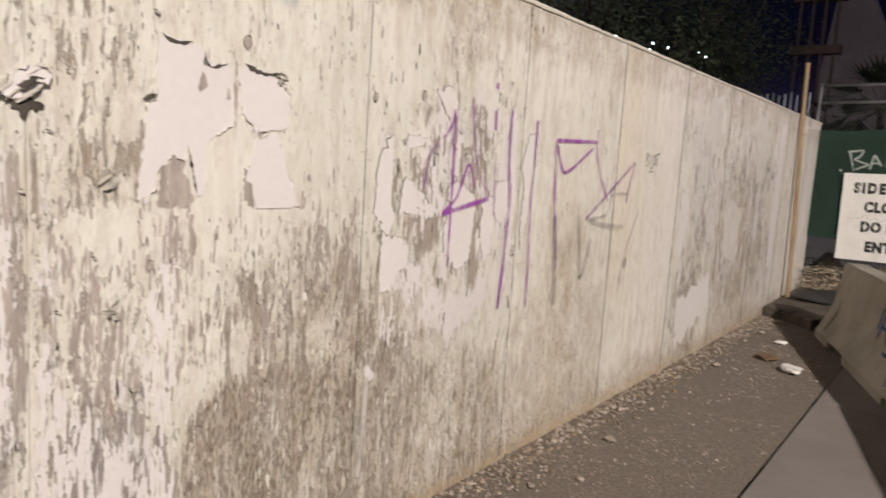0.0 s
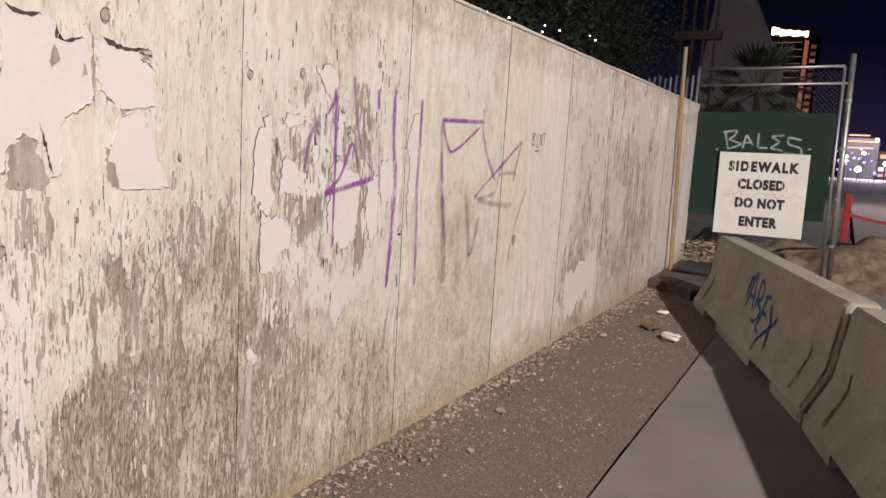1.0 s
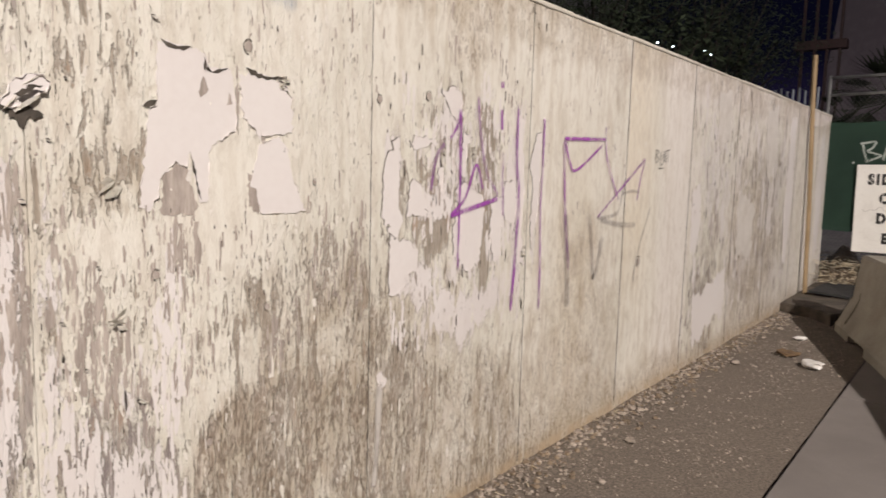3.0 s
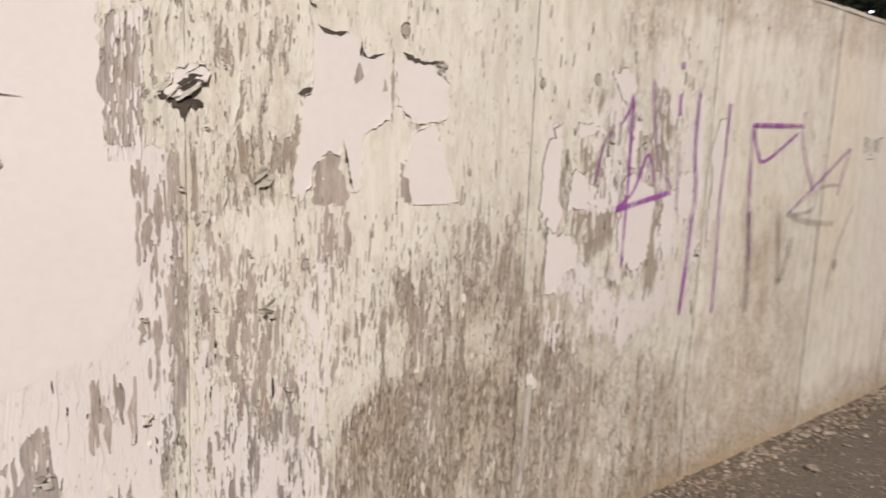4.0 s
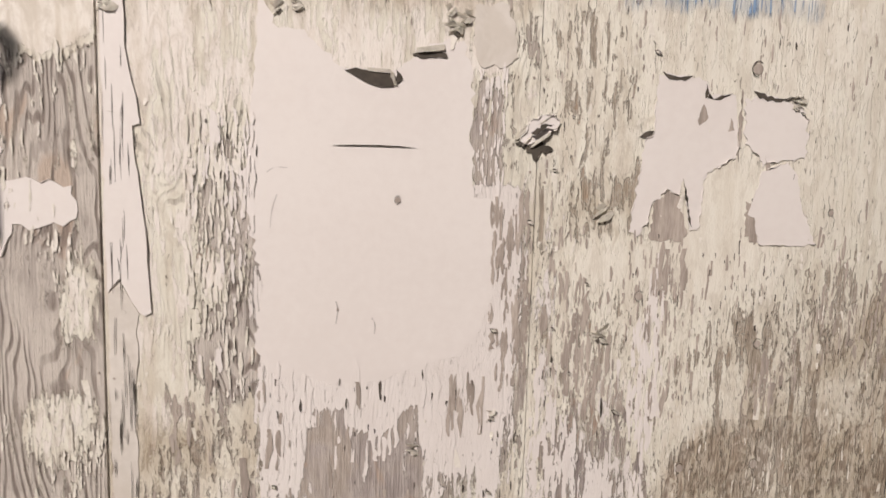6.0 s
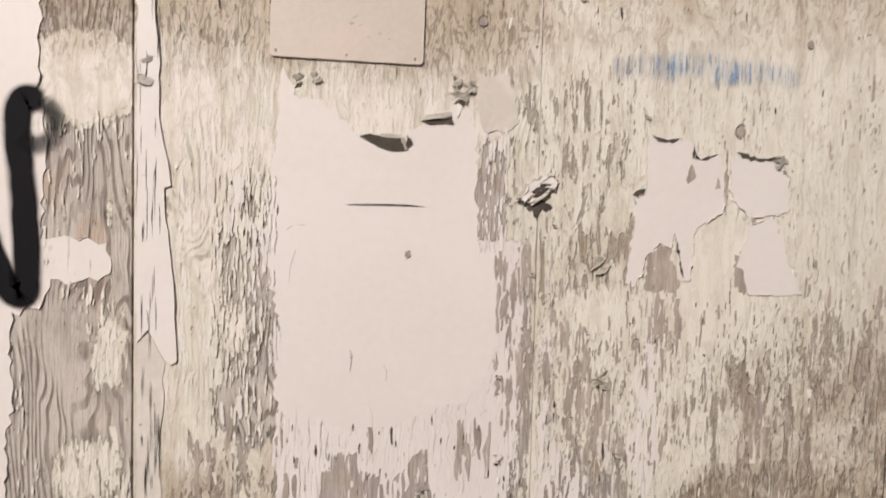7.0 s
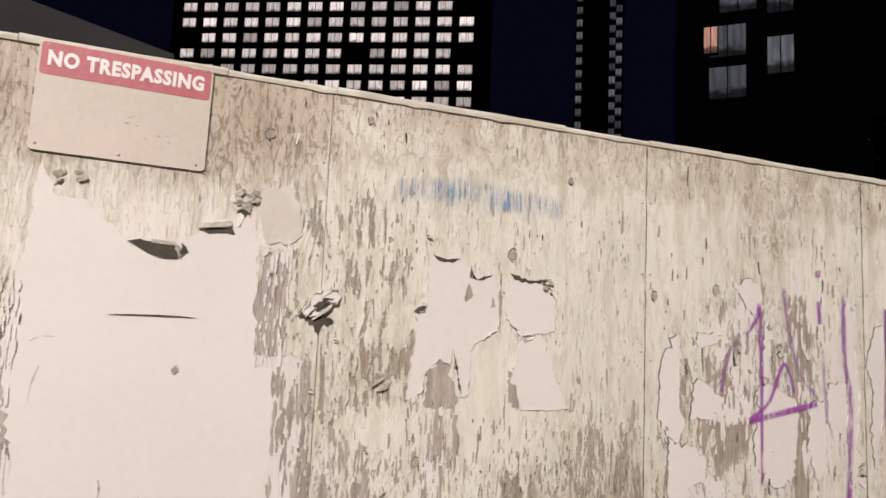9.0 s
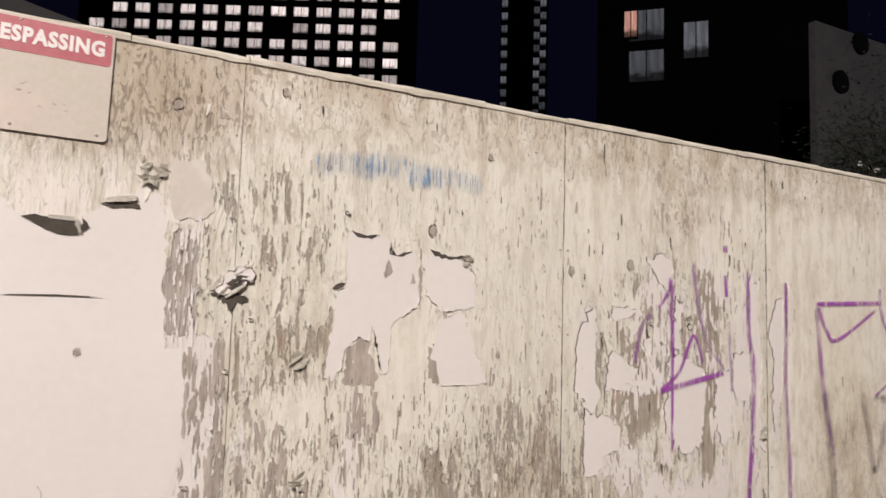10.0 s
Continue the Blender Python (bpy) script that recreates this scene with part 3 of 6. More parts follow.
    for spot in ((2.86, 1.5, 0.05, 0.24, 0.6, 0.9), (3.39, 1.30, 0.10, 0.21, 0.6, 0.95), (3.22, 0.95, 0.10, 0.12, 0.6, 0.85), (3.35, 0.88, 0.09, 0.15, 0.6, 0.9), (3.48, 0.93, 0.10, 0.11, 0.6, 0.85), (3.60, 0.97, 0.07, 0.10, 0.6, 0.85), (2.93, 1.15, 0.06, 0.11, 0.6, 0.8), (3.05, 1.09, 0.09, 0.12, 0.6, 0.85)):
        keep(near(side, *spot[:5]), spot[5])
    for spot in ((3.12, 1.43, 0.17, 0.07, 0.6, 0.85), (3.60, 1.29, 0.05, 0.14, 0.6, 0.85), (3.23, 1.78, 0.11, 0.18, 0.5, 0.62), (3.77, 1.50, 0.05, 0.38, 0.6, 0.68), (3.83, 1.05, 0.03, 0.22, 0.5, 0.75), (3.33, 1.6, 0.3, 0.4, 0.6, 0.42), (3.2, 1.0, 0.4, 0.3, 0.6, 0.42)):
        keep(near(side, *spot[:5]), spot[5])
    # stained sheet beside it
    side = (x >= 3.90) & (x < 5.12)
    press(side * 1.0, cover=0.92, chips=0.75, dirt_shade=0.38)
    press(near(side, 3.97, 1.4, 0.05, 0.4, 0.4), cover=0.6, chips=1.2, white=0.55)
    press(near(side, 4.55, 0.95, 0.60, 0.50, 0.5), dirt_shade=0.66, cover=0.80)
    press(near(side, 4.4, 0.25, 0.80, 0.55, 0.4), dirt_shade=0.72, cover=0.76, chips=1.0)
    press(near(side, 4.95, 1.9, 0.12, 0.5, 0.5), dirt_shade=0.55, chips=1.1)
    press(near(side, 4.45, 0.9, 0.25, 0.8), yellow=0.3)
    # newer sheet
    side = (x >= 5.12) & (x < 6.34)
    press(side * 1.0, cover=1.0, chips=0.75, dirt_shade=0.22)
    press(side * rise(x, 5.6, 5.9), tone=0.7)
    press(side * rise(-x, -5.75, -5.35) * rise(z, 0.5, 1.2), yellow=0.5)
    press(side * rise(-z, -1.1, -0.2), dirt_shade=0.55)
    press(near(side, 5.45, 0.8, 0.25, 0.6, 0.5), dirt_shade=0.5)
    # far sheets
    side = x >= 6.34
    press(side * 1.0, cover=0.76, chips=1.1, dirt_shade=0.32, tone=0.7)
    press(near(side, 6.9, 0.5, 0.45, 0.5, 0.3), cover=0.5, dirt_shade=0.5)
    press(side * rise(x, 7.4, 7.7), cover=0.80, chips=1.3, dirt_shade=0.5)
    press(near(side, 8.4, 0.9, 1.0, 0.8), dirt_shade=0.8)
    for spot in ((9.75, 1.4, 0.18, 0.8, 0.5, 1.0), (11.55, 1.4, 0.25, 0.8, 0.5, 1.0), (7.0, 1.6, 0.5, 0.7, 0.5, 0.50), (7.9, 1.0, 0.35, 0.7, 0.5, 0.52), (8.9, 1.5, 0.5, 0.8, 0.5, 0.53)):
        keep(near(side, *spot[:5]), spot[5])
    # damp, discoloured foot and stained head
    press(rise(-z, -0.30, -0.05) * 0.7, dirt_shade=0.95)
    press(rise(-z, -0.13, -0.03) * (x > 2.2), yellow=0.85)
    press(rise(z, 2.05, 2.25) * (x > 0.4) * 0.85, dirt_shade=0.74, chips=0.72, cover=0.86)
    press(rise(z, 2.33, 2.43) * 0.5, dirt_shade=0.85)
    # upper left pressed darker: the lamp's falloff painted into the colour
    press(rise(z, 2.0, 2.25) * rise(-x, -1.6, -1.3) * 0.85, dirt_shade=1.0, tone=0.6)
    return f


def plywood_panel(x0, x1, parent, bow):
    """One sheet: a fine front with a slight bow, its edges and back."""
    g = 0.0055 if abs(x1 - 0.255) < 0.01 else 0.0013 if x0 < 3.5 else 0.0025
    x0, x1 = x0 + g, x1 - g
    fine = 0.02 if x0 < 6.3 else 0.05
    nx, nz = int((x1 - x0) / fine), int((TOP + 0.06) / fine)
    xs, zs = np.meshgrid(np.linspace(x0, x1, nx + 1), np.linspace(-0.06, TOP, nz + 1))
    xs, zs = xs.ravel(), zs.ravel()
    u = (xs - x0) / (x1 - x0)
    ys = bow * np.sin(u * math.pi)
    verts = [tuple(v) for v in np.stack([xs, ys, zs], 1)]
    n = len(verts)
    faces = []
    w = nx + 1
    for j in range(nz):
        for i in range(nx):
            k = j * w + i
            faces.append((k, k + 1, k + w + 1, k + w))
    loop = [i for i in range(w)] + [j * w + nx for j in range(1, nz + 1)] + [nz * w + i for i in range(nx - 1, -1, -1)] + [j * w for j in range(nz - 1, 0, -1)]
    m = len(loop)
    verts += [verts[k] for k in loop] + [(verts[k][0], 0.018, verts[k][2]) for k in loop]
    for i in range(m):
        faces.append((n + (i + 1) % m, n + i, n + m + i, n + m + (i + 1) % m))
    faces.append(tuple(n + m + i for i in range(m)))
    mesh = bpy.data.meshes.new("plywood_panel")
    mesh.from_pydata(verts, [], faces)
    allx, allz = np.array([v[0] for v in verts]), np.array([v[2] for v in verts])
    for name, values in wall_fields(np.clip(allx, x0, x1), allz).items():
        mesh.attributes.new(name, "FLOAT", "POINT").data.foreach_set("value", values.astype(np.float32))
    mesh.polygons.foreach_set("use_smooth", [i < nx * nz for i in range(len(faces))])
    mesh.materials.append(PLY)
    ob = new("plywood_panel", mesh)
    ob.parent = parent
    return ob


def flakes_on(x0, x1, count, seed, parent):
    """Lifting slivers of paint along the grain, thickest where the coat fails."""
    rng = np.random.default_rng(seed)
    verts, faces = [], []
    made = 0
    while made < count:
        x, z = rng.uniform(x0 + 0.01, x1 - 0.01), rng.uniform(0.05, 2.40)
        fields = wall_fields(np.array([x]), np.array([z]))
        cover, dirt_shade = fields["cover"][0], fields["dirt_shade"][0]
        keep = math.exp(-((cover - 0.62) / 0.2) ** 2) * max(0.04, 1 - 1.15 * dirt_shade)
        if rng.random() > keep:
            continue
        if 0.66 < x < 1.40 and 0.9 < z < 2.0:
            continue
        made += 1
        wdt = rng.uniform(0.002, 0.006) * (1.9 if rng.random() < 0.12 else 1)
        lng = wdt * rng.uniform(3, 8)
        up = rng.choice((-1, 1))
        lift = rng.uniform(0.001, 0.0045) * (2.2 if rng.random() < 0.1 else 1)
        lean = rng.uniform(-0.25, 0.25)
        k = len(verts)
        for i in range(4):
            t = i / 3
            half = wdt * (0.55 + 0.45 * math.sin(math.pi * min(1, 0.25 + t * 0.75))) * (1 - 0.55 * t * t) + rng.uniform(-0.0006, 0.0006)
            y = -0.0012 - lift * t ** 2.2
            cx, cz = x + lean * t * lng, z + up * t * lng
            verts += [(cx - half, y, cz), (cx + half, y - rng.uniform(0, 0.3) * lift * t, cz)]
        for i in range(3):
            faces.append((k + 2 * i, k + 2 * i + 1, k + 2 * i + 3, k + 2 * i + 2))
    mesh = bpy.data.meshes.new("paint_flakes")
    mesh.from_pydata(verts, [], faces)
    mesh.materials.append(CHIP)
    ob = new("paint_flakes", mesh)
    ob.parent = parent
    return tagged(ob, "curling slivers of cream paint", kind="stuff")


hoarding = thing("wall_north", "weathered plywood hoarding with peeling cream paint and graffiti", "wall", kind="structure")
rng = random.Random(5)
for i, (x0, x1) in enumerate(zip(EDGES, EDGES[1:])):
    panel = plywood_panel(x0, x1, hoarding, 0.0)
    if -1 < x0 < 7:
        flakes_on(x0, x1, {0: 30, 1: 60, 2: 90, 3: 170, 4: 170, 5: 60, 6: 10, 7: 90}.get(i, 40), 40 + i, hoarding)
# dark strips painting the joints' shade, ragged where the paint has chipped away
for k, x in enumerate(EDGES[4:-1]):
    w = 0.0024 if x < 3 else 0.0045 if x < 5 else 0.009
    out = [(x - w * 0.5, z) for z in (0.02, 0.6, 1.2, 1.8, 2.43)] + [(x + w * 0.5, z) for z in (2.43, 1.8, 1.2, 0.6, 0.02)]
    part("joint", sheet_on_wall(ragged_outline(out, 0.03, 0.0014, 880 + k, 1.0), 0.0008, 0.0004, k), GAP_AND_SHADE, hoarding)
# framing behind the sheets
# studs coloured near-black, so that the gaps before them look shaded
for x in EDGES:
    part("stud", box_bm((x - 0.045, 0.0185, -0.1), (x + 0.045, 0.11, TOP - 0.01), 0.003), GAP_AND_SHADE, hoarding)
for z in (0.25, 1.2, 2.25):
    part("rail", box_bm((EDGES[0], 0.111, z), (EDGES[-1], 0.15, z + 0.09), 0.003), STUD, hoarding)
# thin warped cap in lengths, lapped and chipped
def cap_board(x0, x1, k):
    bm = bmesh.new()
    rg = random.Random(240 + k)
    n = max(3, int((x1 - x0) / 0.045))
    rows = []
    for i in range(n + 1):
        x = x0 + (x1 - x0) * i / n
        lift = 0.005 * noise.noise((x * 1.7, 4.0, 0)) + 0.0025 * noise.noise((x * 9, 1.0, 5)) + (0.004 if k % 2 else 0.0)
        front = -0.006 + 0.004 * noise.noise((x * 6, 8.0, 2)) - (0.002 if k % 2 else 0)
        low = TOP - 0.006 + 0.002 * noise.noise((x * 14, 3.0, 7)) - (0.004 if rg.random() < 0.08 else 0)
        top = TOP + 0.013 + lift
        rows.append([bm.verts.new(p) for p in ((x, front + 0.001, low), (x, front - 0.001, (low + top) / 2), (x, front + 0.001, top - 0.004), (x, front + 0.005, top), (x, 0.10, top + 0.002), (x, 0.10, TOP + 0.001))])
    for u, w in zip(rows, rows[1:]):
        for j in range(6):
            bm.faces.new((u[j], w[j], w[(j + 1) % 6], u[(j + 1) % 6]))
    bm.faces.new(rows[0])
    bm.faces.new(rows[-1][::-1])
    bmesh.ops.recalc_face_normals(bm, faces=bm.faces[:])
    part("cap_board", bm, CAP, hoarding)


x = -2.2
for k, x1 in enumerate((0.60, 1.16, 1.50, 2.36, 2.74, 3.10, 3.70, 4.30, 5.12, 6.36, 7.6, 9.0, 10.3, 12.01)):
    cap_board(x + 0.0015, x1 - 0.0015, k)
    x = x1

# large smooth white repaint, with torn upper edge
LEFT = [(-0.16, 2.42), (0.0, 2.42), (-0.01, 2.03), (0.01, 1.84), (-0.01, 1.57), (0.06, 1.58), (0.18, 1.56), (0.19, 1.47), (0.09, 1.44), (0.02, 1.45), (-0.01, 1.36), (-0.09, 1.35), (-0.09, 1.08), (-0.11, 0.98), (-0.10, 0.60), (-0.7, 0.55), (-0.7, 2.42)]
POSTER = [(0.67, 1.88), (0.69, 2.11), (0.74, 2.01), (0.81, 2.01), (0.89, 1.925), (0.93, 1.91), (1.04, 1.91), (1.09, 1.93), (1.12, 1.95), (1.18, 1.99), (1.26, 2.00), (1.29, 1.91), (1.29, 1.76), (1.305, 1.55), (1.38, 1.56),
          (1.38, 1.40), (1.37, 1.25), (1.33, 1.12), (1.24, 1.06), (1.10, 1.02), (0.98, 0.99), (0.85, 1.0), (0.72, 1.02), (0.67, 1.10), (0.70, 1.29), (0.64, 1.52), (0.65, 1.65)]
PATCHES = [
    ("white_repaint", POSTER, 0.018, 0.005, 0.0, 1.6),
    ("white_repaint", LEFT, 0.02, 0.006, 0.004, 1.2),
    ("paint_layer", [(1.850, 1.930), (1.878, 1.939), (1.940, 1.927), (1.984, 1.921), (2.007, 1.899), (2.003, 1.864), (2.041, 1.881), (2.095, 1.879), (2.112, 1.742), (2.110, 1.689), (2.079, 1.675), (2.036, 1.649), (2.011, 1.620), (2.011, 1.523), (2.002, 1.469),
                     (1.976, 1.468), (1.962, 1.572), (1.948, 1.624), (1.935, 1.574), (1.894, 1.593), (1.879, 1.561), (1.849, 1.539), (1.844, 1.494), (1.807, 1.443), (1.784, 1.460), (1.795, 1.551), (1.812, 1.682), (1.817, 1.730), (1.846, 1.760), (1.843, 1.843)], 0.011, 0.0028, 0.005, 1.6),
    ("paint_layer", [(2.124, 1.870), (2.168, 1.872), (2.212, 1.881), (2.270, 1.864), (2.325, 1.834), (2.339, 1.751), (2.336, 1.697), (2.289, 1.691), (2.234, 1.684), (2.199, 1.666), (2.156, 1.719), (2.133, 1.760)], 0.010, 0.0035, 0.005, 2.0),
    ("paint_layer", [(2.200, 1.654), (2.281, 1.684), (2.318, 1.641), (2.340, 1.547), (2.397, 1.430), (2.301, 1.423), (2.206, 1.427), (2.187, 1.510), (2.164, 1.518), (2.180, 1.578)], 0.012, 0.002, 0.004, 1.2),
    ("old_paint_layer", [(1.29, 2.10), (1.38, 2.11), (1.41, 2.04), (1.42, 1.96), (1.38, 1.93), (1.31, 1.93), (1.29, 1.99)], 0.012, 0.003, 0.0, 1.4),
    ("paint_layer", [(6.58, 0.58), (6.72, 0.60), (6.80, 0.55), (6.94, 0.66), (7.08, 0.60), (7.2, 0.70), (7.44, 0.73), (7.46, 0.45), (7.40, 0.26), (7.2, 0.36), (7.05, 0.24), (6.95, 0.28), (6.83, 0.14), (6.72, 0.20), (6.64, 0.10)], 0.025, 0.010, 0.0, 1.6),
    ]
FAR_SCRAPS = [
    ("old_paint_layer", [(7.70, 1.38), (7.95, 1.45), (8.12, 1.30), (8.30, 1.34), (8.28, 0.85), (8.10, 0.70), (7.95, 0.86), (7.72, 0.78)], 0.05, 0.02, 0.0, 1.6),
    ("paint_layer", [(6.42, 1.45), (6.60, 1.52), (6.66, 1.20), (6.58, 0.95), (6.44, 1.0)], 0.03, 0.012, 0.0, 2.0),
    ("old_paint_layer", [(6.95, 2.30), (7.30, 2.32), (7.32, 1.95), (7.10, 1.72), (6.98, 1.90)], 0.04, 0.016, 0.0, 2.0),
    ("paint_layer", [(9.60, 2.25), (9.86, 2.28), (9.90, 1.2), (9.82, 0.55), (9.66, 0.60), (9.62, 1.4)], 0.06, 0.018, 0.0, 1.4),
    ("old_paint_layer", [(8.55, 2.25), (8.95, 2.28), (9.05, 1.75), (8.80, 1.55), (8.60, 1.80)], 0.05, 0.02, 0.0, 2.0),
]
for k, (name, corners, step, rough, lift, upright) in enumerate(PATCHES + FAR_SCRAPS):
    proud, thick = (0.0004, 0.0005) if corners is POSTER else (0.0018 + 0.0003 * (k % 4), 0.0014)
    part(name, sheet_on_wall(ragged_outline(corners, step, rough, 70 + k, upright), proud, thick, 90 + k, lift), OLD_COAT if name == "old_paint_layer" else WHITE_COAT, hoarding, "smooth pinkish-white paint layer")



# crisp remnants of the last white coat round the purple writing, cracked and dark along their edges
REMNANTS = [
    [(2.88, 1.71), (2.82, 1.64), (2.8, 1.57), (2.8, 1.47), (2.79, 1.39), (2.83, 1.33), (2.88, 1.3), (2.92, 1.37), (2.89, 1.43), (2.89, 1.53), (2.88, 1.62)],
    [(2.96, 1.52), (3.01, 1.53), (3.06, 1.47), (3.1, 1.42), (3.01, 1.39), (2.94, 1.39)],
    [(2.95, 1.7), (3.02, 1.72), (3.12, 1.71), (3.14, 1.69), (2.97, 1.68)],
    [(3.27, 1.49), (3.3, 1.43), (3.26, 1.32), (3.27, 1.2), (3.36, 1.12), (3.46, 1.13), (3.49, 1.23), (3.5, 1.38), (3.48, 1.47), (3.39, 1.51), (3.33, 1.53)],
    [(3.58, 1.44), (3.66, 1.47), (3.65, 1.27), (3.66, 1.16), (3.59, 1.15), (3.55, 1.27)],
    [(3.79, 1.89), (3.84, 1.85), (3.83, 1.69), (3.86, 1.49), (3.84, 1.31), (3.88, 1.09), (3.81, 1.11), (3.78, 1.36), (3.79, 1.58), (3.77, 1.75)],
    [(3.96, 1.76), (4.01, 1.79), (4.01, 1.58), (4.0, 1.37), (3.95, 1.17), (3.93, 1.35), (3.95, 1.49), (3.91, 1.62)],
    [(3.68, 1.53), (3.78, 1.53), (3.78, 1.33), (3.72, 1.32), (3.67, 1.38)],
    [(2.84, 1.32), (2.94, 1.29), (3.02, 1.24), (3.02, 1.17), (2.95, 1.14), (2.91, 1.06), (2.84, 1.07)],
    [(3.15, 1.59), (3.18, 1.6), (3.18, 1.47), (3.16, 1.49)],
    [(3.33, 1.78), (3.39, 1.74), (3.35, 1.68), (3.35, 1.55), (3.3, 1.57)],
    [(3.16, 1.93), (3.25, 1.95), (3.3, 1.92), (3.31, 1.82), (3.26, 1.8), (3.21, 1.86)],
]
for k, corners in enumerate(REMNANTS):
    part("crack", sheet_on_wall(ragged_outline([(x - 0.0035, z + 0.002) for x, z in corners], 0.017, 0.0042, 820 + k, 2.4), 0.0018, 0.0005, 5 + k), GAP_AND_SHADE, hoarding, "dark crack along the edge of the paint")
    part("paint_layer", sheet_on_wall(ragged_outline(corners, 0.017, 0.0042, 820 + k, 2.4), 0.0026 + 0.0002 * (k % 3), 0.0012, 60 + k, 0.004), WHITE_COAT, hoarding, "pinkish-white remnant of old paint")


def slivers(name, material, count, seed, area, label, wide=(0.0018, 0.005), long=(5, 17), clump=0.0, proud=0.0016):
    """Thin upright scraps left of one coat, or missing from it, in clumps over an area (x0, x1, z0, z1)."""
    rg = random.Random(seed)
    verts, faces = [], []
    made = tries = 0
    while made < count and tries < count * 40:
        tries += 1
        x, z = rg.uniform(area[0], area[1]), rg.uniform(area[2], area[3])
        if noise.noise((x * 5 + seed, z * 2.2, seed)) < clump + rg.uniform(-0.15, 0.15):
            continue
        made += 1
        w = rg.uniform(*wide) * (1.8 if rg.random() < 0.1 else 1)
        h = w * rg.uniform(*long)
        if z + h > 2.41:
            continue
        lean = rg.uniform(-0.06, 0.06) * h
        k = len(verts)
        y = -proud - rg.uniform(0, 0.0006)
        side = []
        top, foot = rg.uniform(0.1, 0.9), rg.uniform(0.1, 0.9)
        for t, f in ((0.0, foot), (0.15 + 0.1 * rg.random(), 0.9), (0.5, 1.0), (0.75 + 0.1 * rg.random(), 0.9), (1.0, top)):
            side.append((x + lean * t + rg.uniform(-0.5, 0.5) * w, z + h * t + rg.uniform(-0.04, 0.04) * h, w * f * rg.uniform(0.35, 1.2)))
        verts += [(a - d, y, b) for a, b, d in side] + [(a + d, y - 0.0008 * rg.random(), b) for a, b, d in side[::-1]]
        faces.append(tuple(range(k, k + 10)))
    mesh = bpy.data.meshes.new(name)
    mesh.from_pydata(verts, [], faces)
    mesh.materials.append(material)
    ob = new(name, mesh)
    ob.parent = hoarding
    return tagged(ob, label, kind="stuff")


# the near-black sets are dark flecks on the coats
for k, (material, count, area, clump, wide) in enumerate((
    (WHITE_COAT, 60, (0.68, 1.44, 0.72, 1.0), -0.3, (0.003, 0.009)), (WHITE_COAT, 260, (2.85, 3.85, 0.8, 1.95), 0.05, (0.003, 0.010)), (WHITE_COAT, 260, (1.5, 1.92, 0.2, 1.25), 0.0, (0.003, 0.008)),
    (BARE, 160, (0.36, 1.48, 0.05, 0.95), 0.1, (0.002, 0.008)), (BARE, 120, (1.36, 1.487, 0.95, 1.6), -0.2, (0.002, 0.006)), (BARE, 130, (1.5, 2.72, 1.2, 2.2), 0.15, (0.0009, 0.0042)), (BARE, 70, (0.4, 1.48, 2.02, 2.42), 0.05, (0.001, 0.003)),
    (BARE, 200, (2.74, 3.89, 0.9, 2.42), 0.05, (0.001, 0.005)), (BARE, 110, (3.92, 5.1, 0.1, 2.42), 0.12, (0.001, 0.0045)), (BARE, 420, (6.36, 9.9, 0.1, 2.40), 0.1, (0.004, 0.012)),
    (GAP_AND_SHADE, 60, (6.4, 9.6, 0.5, 2.40), 0.1, (0.003, 0.008)), (WHITE_COAT, 220, (6.5, 9.8, 0.3, 2.3), 0.1, (0.006, 0.02)), (GAP_AND_SHADE, 90, (2.8, 3.88, 0.8, 2.1), 0.0, (0.0012, 0.004)), (GAP_AND_SHADE, 40, (1.5, 2.7, 1.2, 2.40), 0.1, (0.0008, 0.0022)),
    (BARE, 240, (1.52, 2.70, 0.95, 1.45), 0.0, (0.0016, 0.0052)), (BARE, 170, (1.52, 2.3, 0.86, 1.30), -0.05, (0.0022, 0.0065)), (GAP_AND_SHADE, 130, (1.5, 2.68, 0.80, 1.40), 0.0, (0.0008, 0.0022)), (GAP_AND_SHADE, 60, (0.70, 1.48, 0.45, 1.0), 0.0, (0.001, 0.0026)), (GAP_AND_SHADE, 14, (0.50, 0.68, 0.95, 1.75), 0.0, (0.001, 0.0026)), (WHITE_COAT, 90, (0.50, 0.67, 1.0, 1.75), 0.0, (0.002, 0.006)), (WHITE_COAT, 60, (1.30, 1.39, 1.55, 1.9), 0.0, (0.0015, 0.004)), (GAP_AND_SHADE, 40, (0.4, 2.72, 2.27, 2.40), -0.1, (0.0008, 0.002)), (GAP_AND_SHADE, 25, (2.75, 5.0, 2.2, 2.40), -0.1, (0.001, 0.003)),
    (CHIP, 110, (1.8, 2.72, 0.05, 1.35), 0.0, (0.0012, 0.0036)), (CHIP, 110, (2.74, 3.89, 0.05, 0.95), 0.0, (0.0012, 0.0036)), (CHIP, 220, (-0.08, 0.25, 0.3, 1.9), 0.1, (0.0014, 0.004)), (CHIP, 160, (0.48, 0.68, 0.9, 1.75), -0.1, (0.0016, 0.005)))):
    slivers("paint_and_dark_scraps" if material is not BARE else "bare_scraps", material, count, 700 + k, area, "thin upright scraps of old paint and dark flecks" if material is not BARE else "thin upright strips of bare wood", wide, clump=clump, proud=0.0016 + 0.0001 * k)

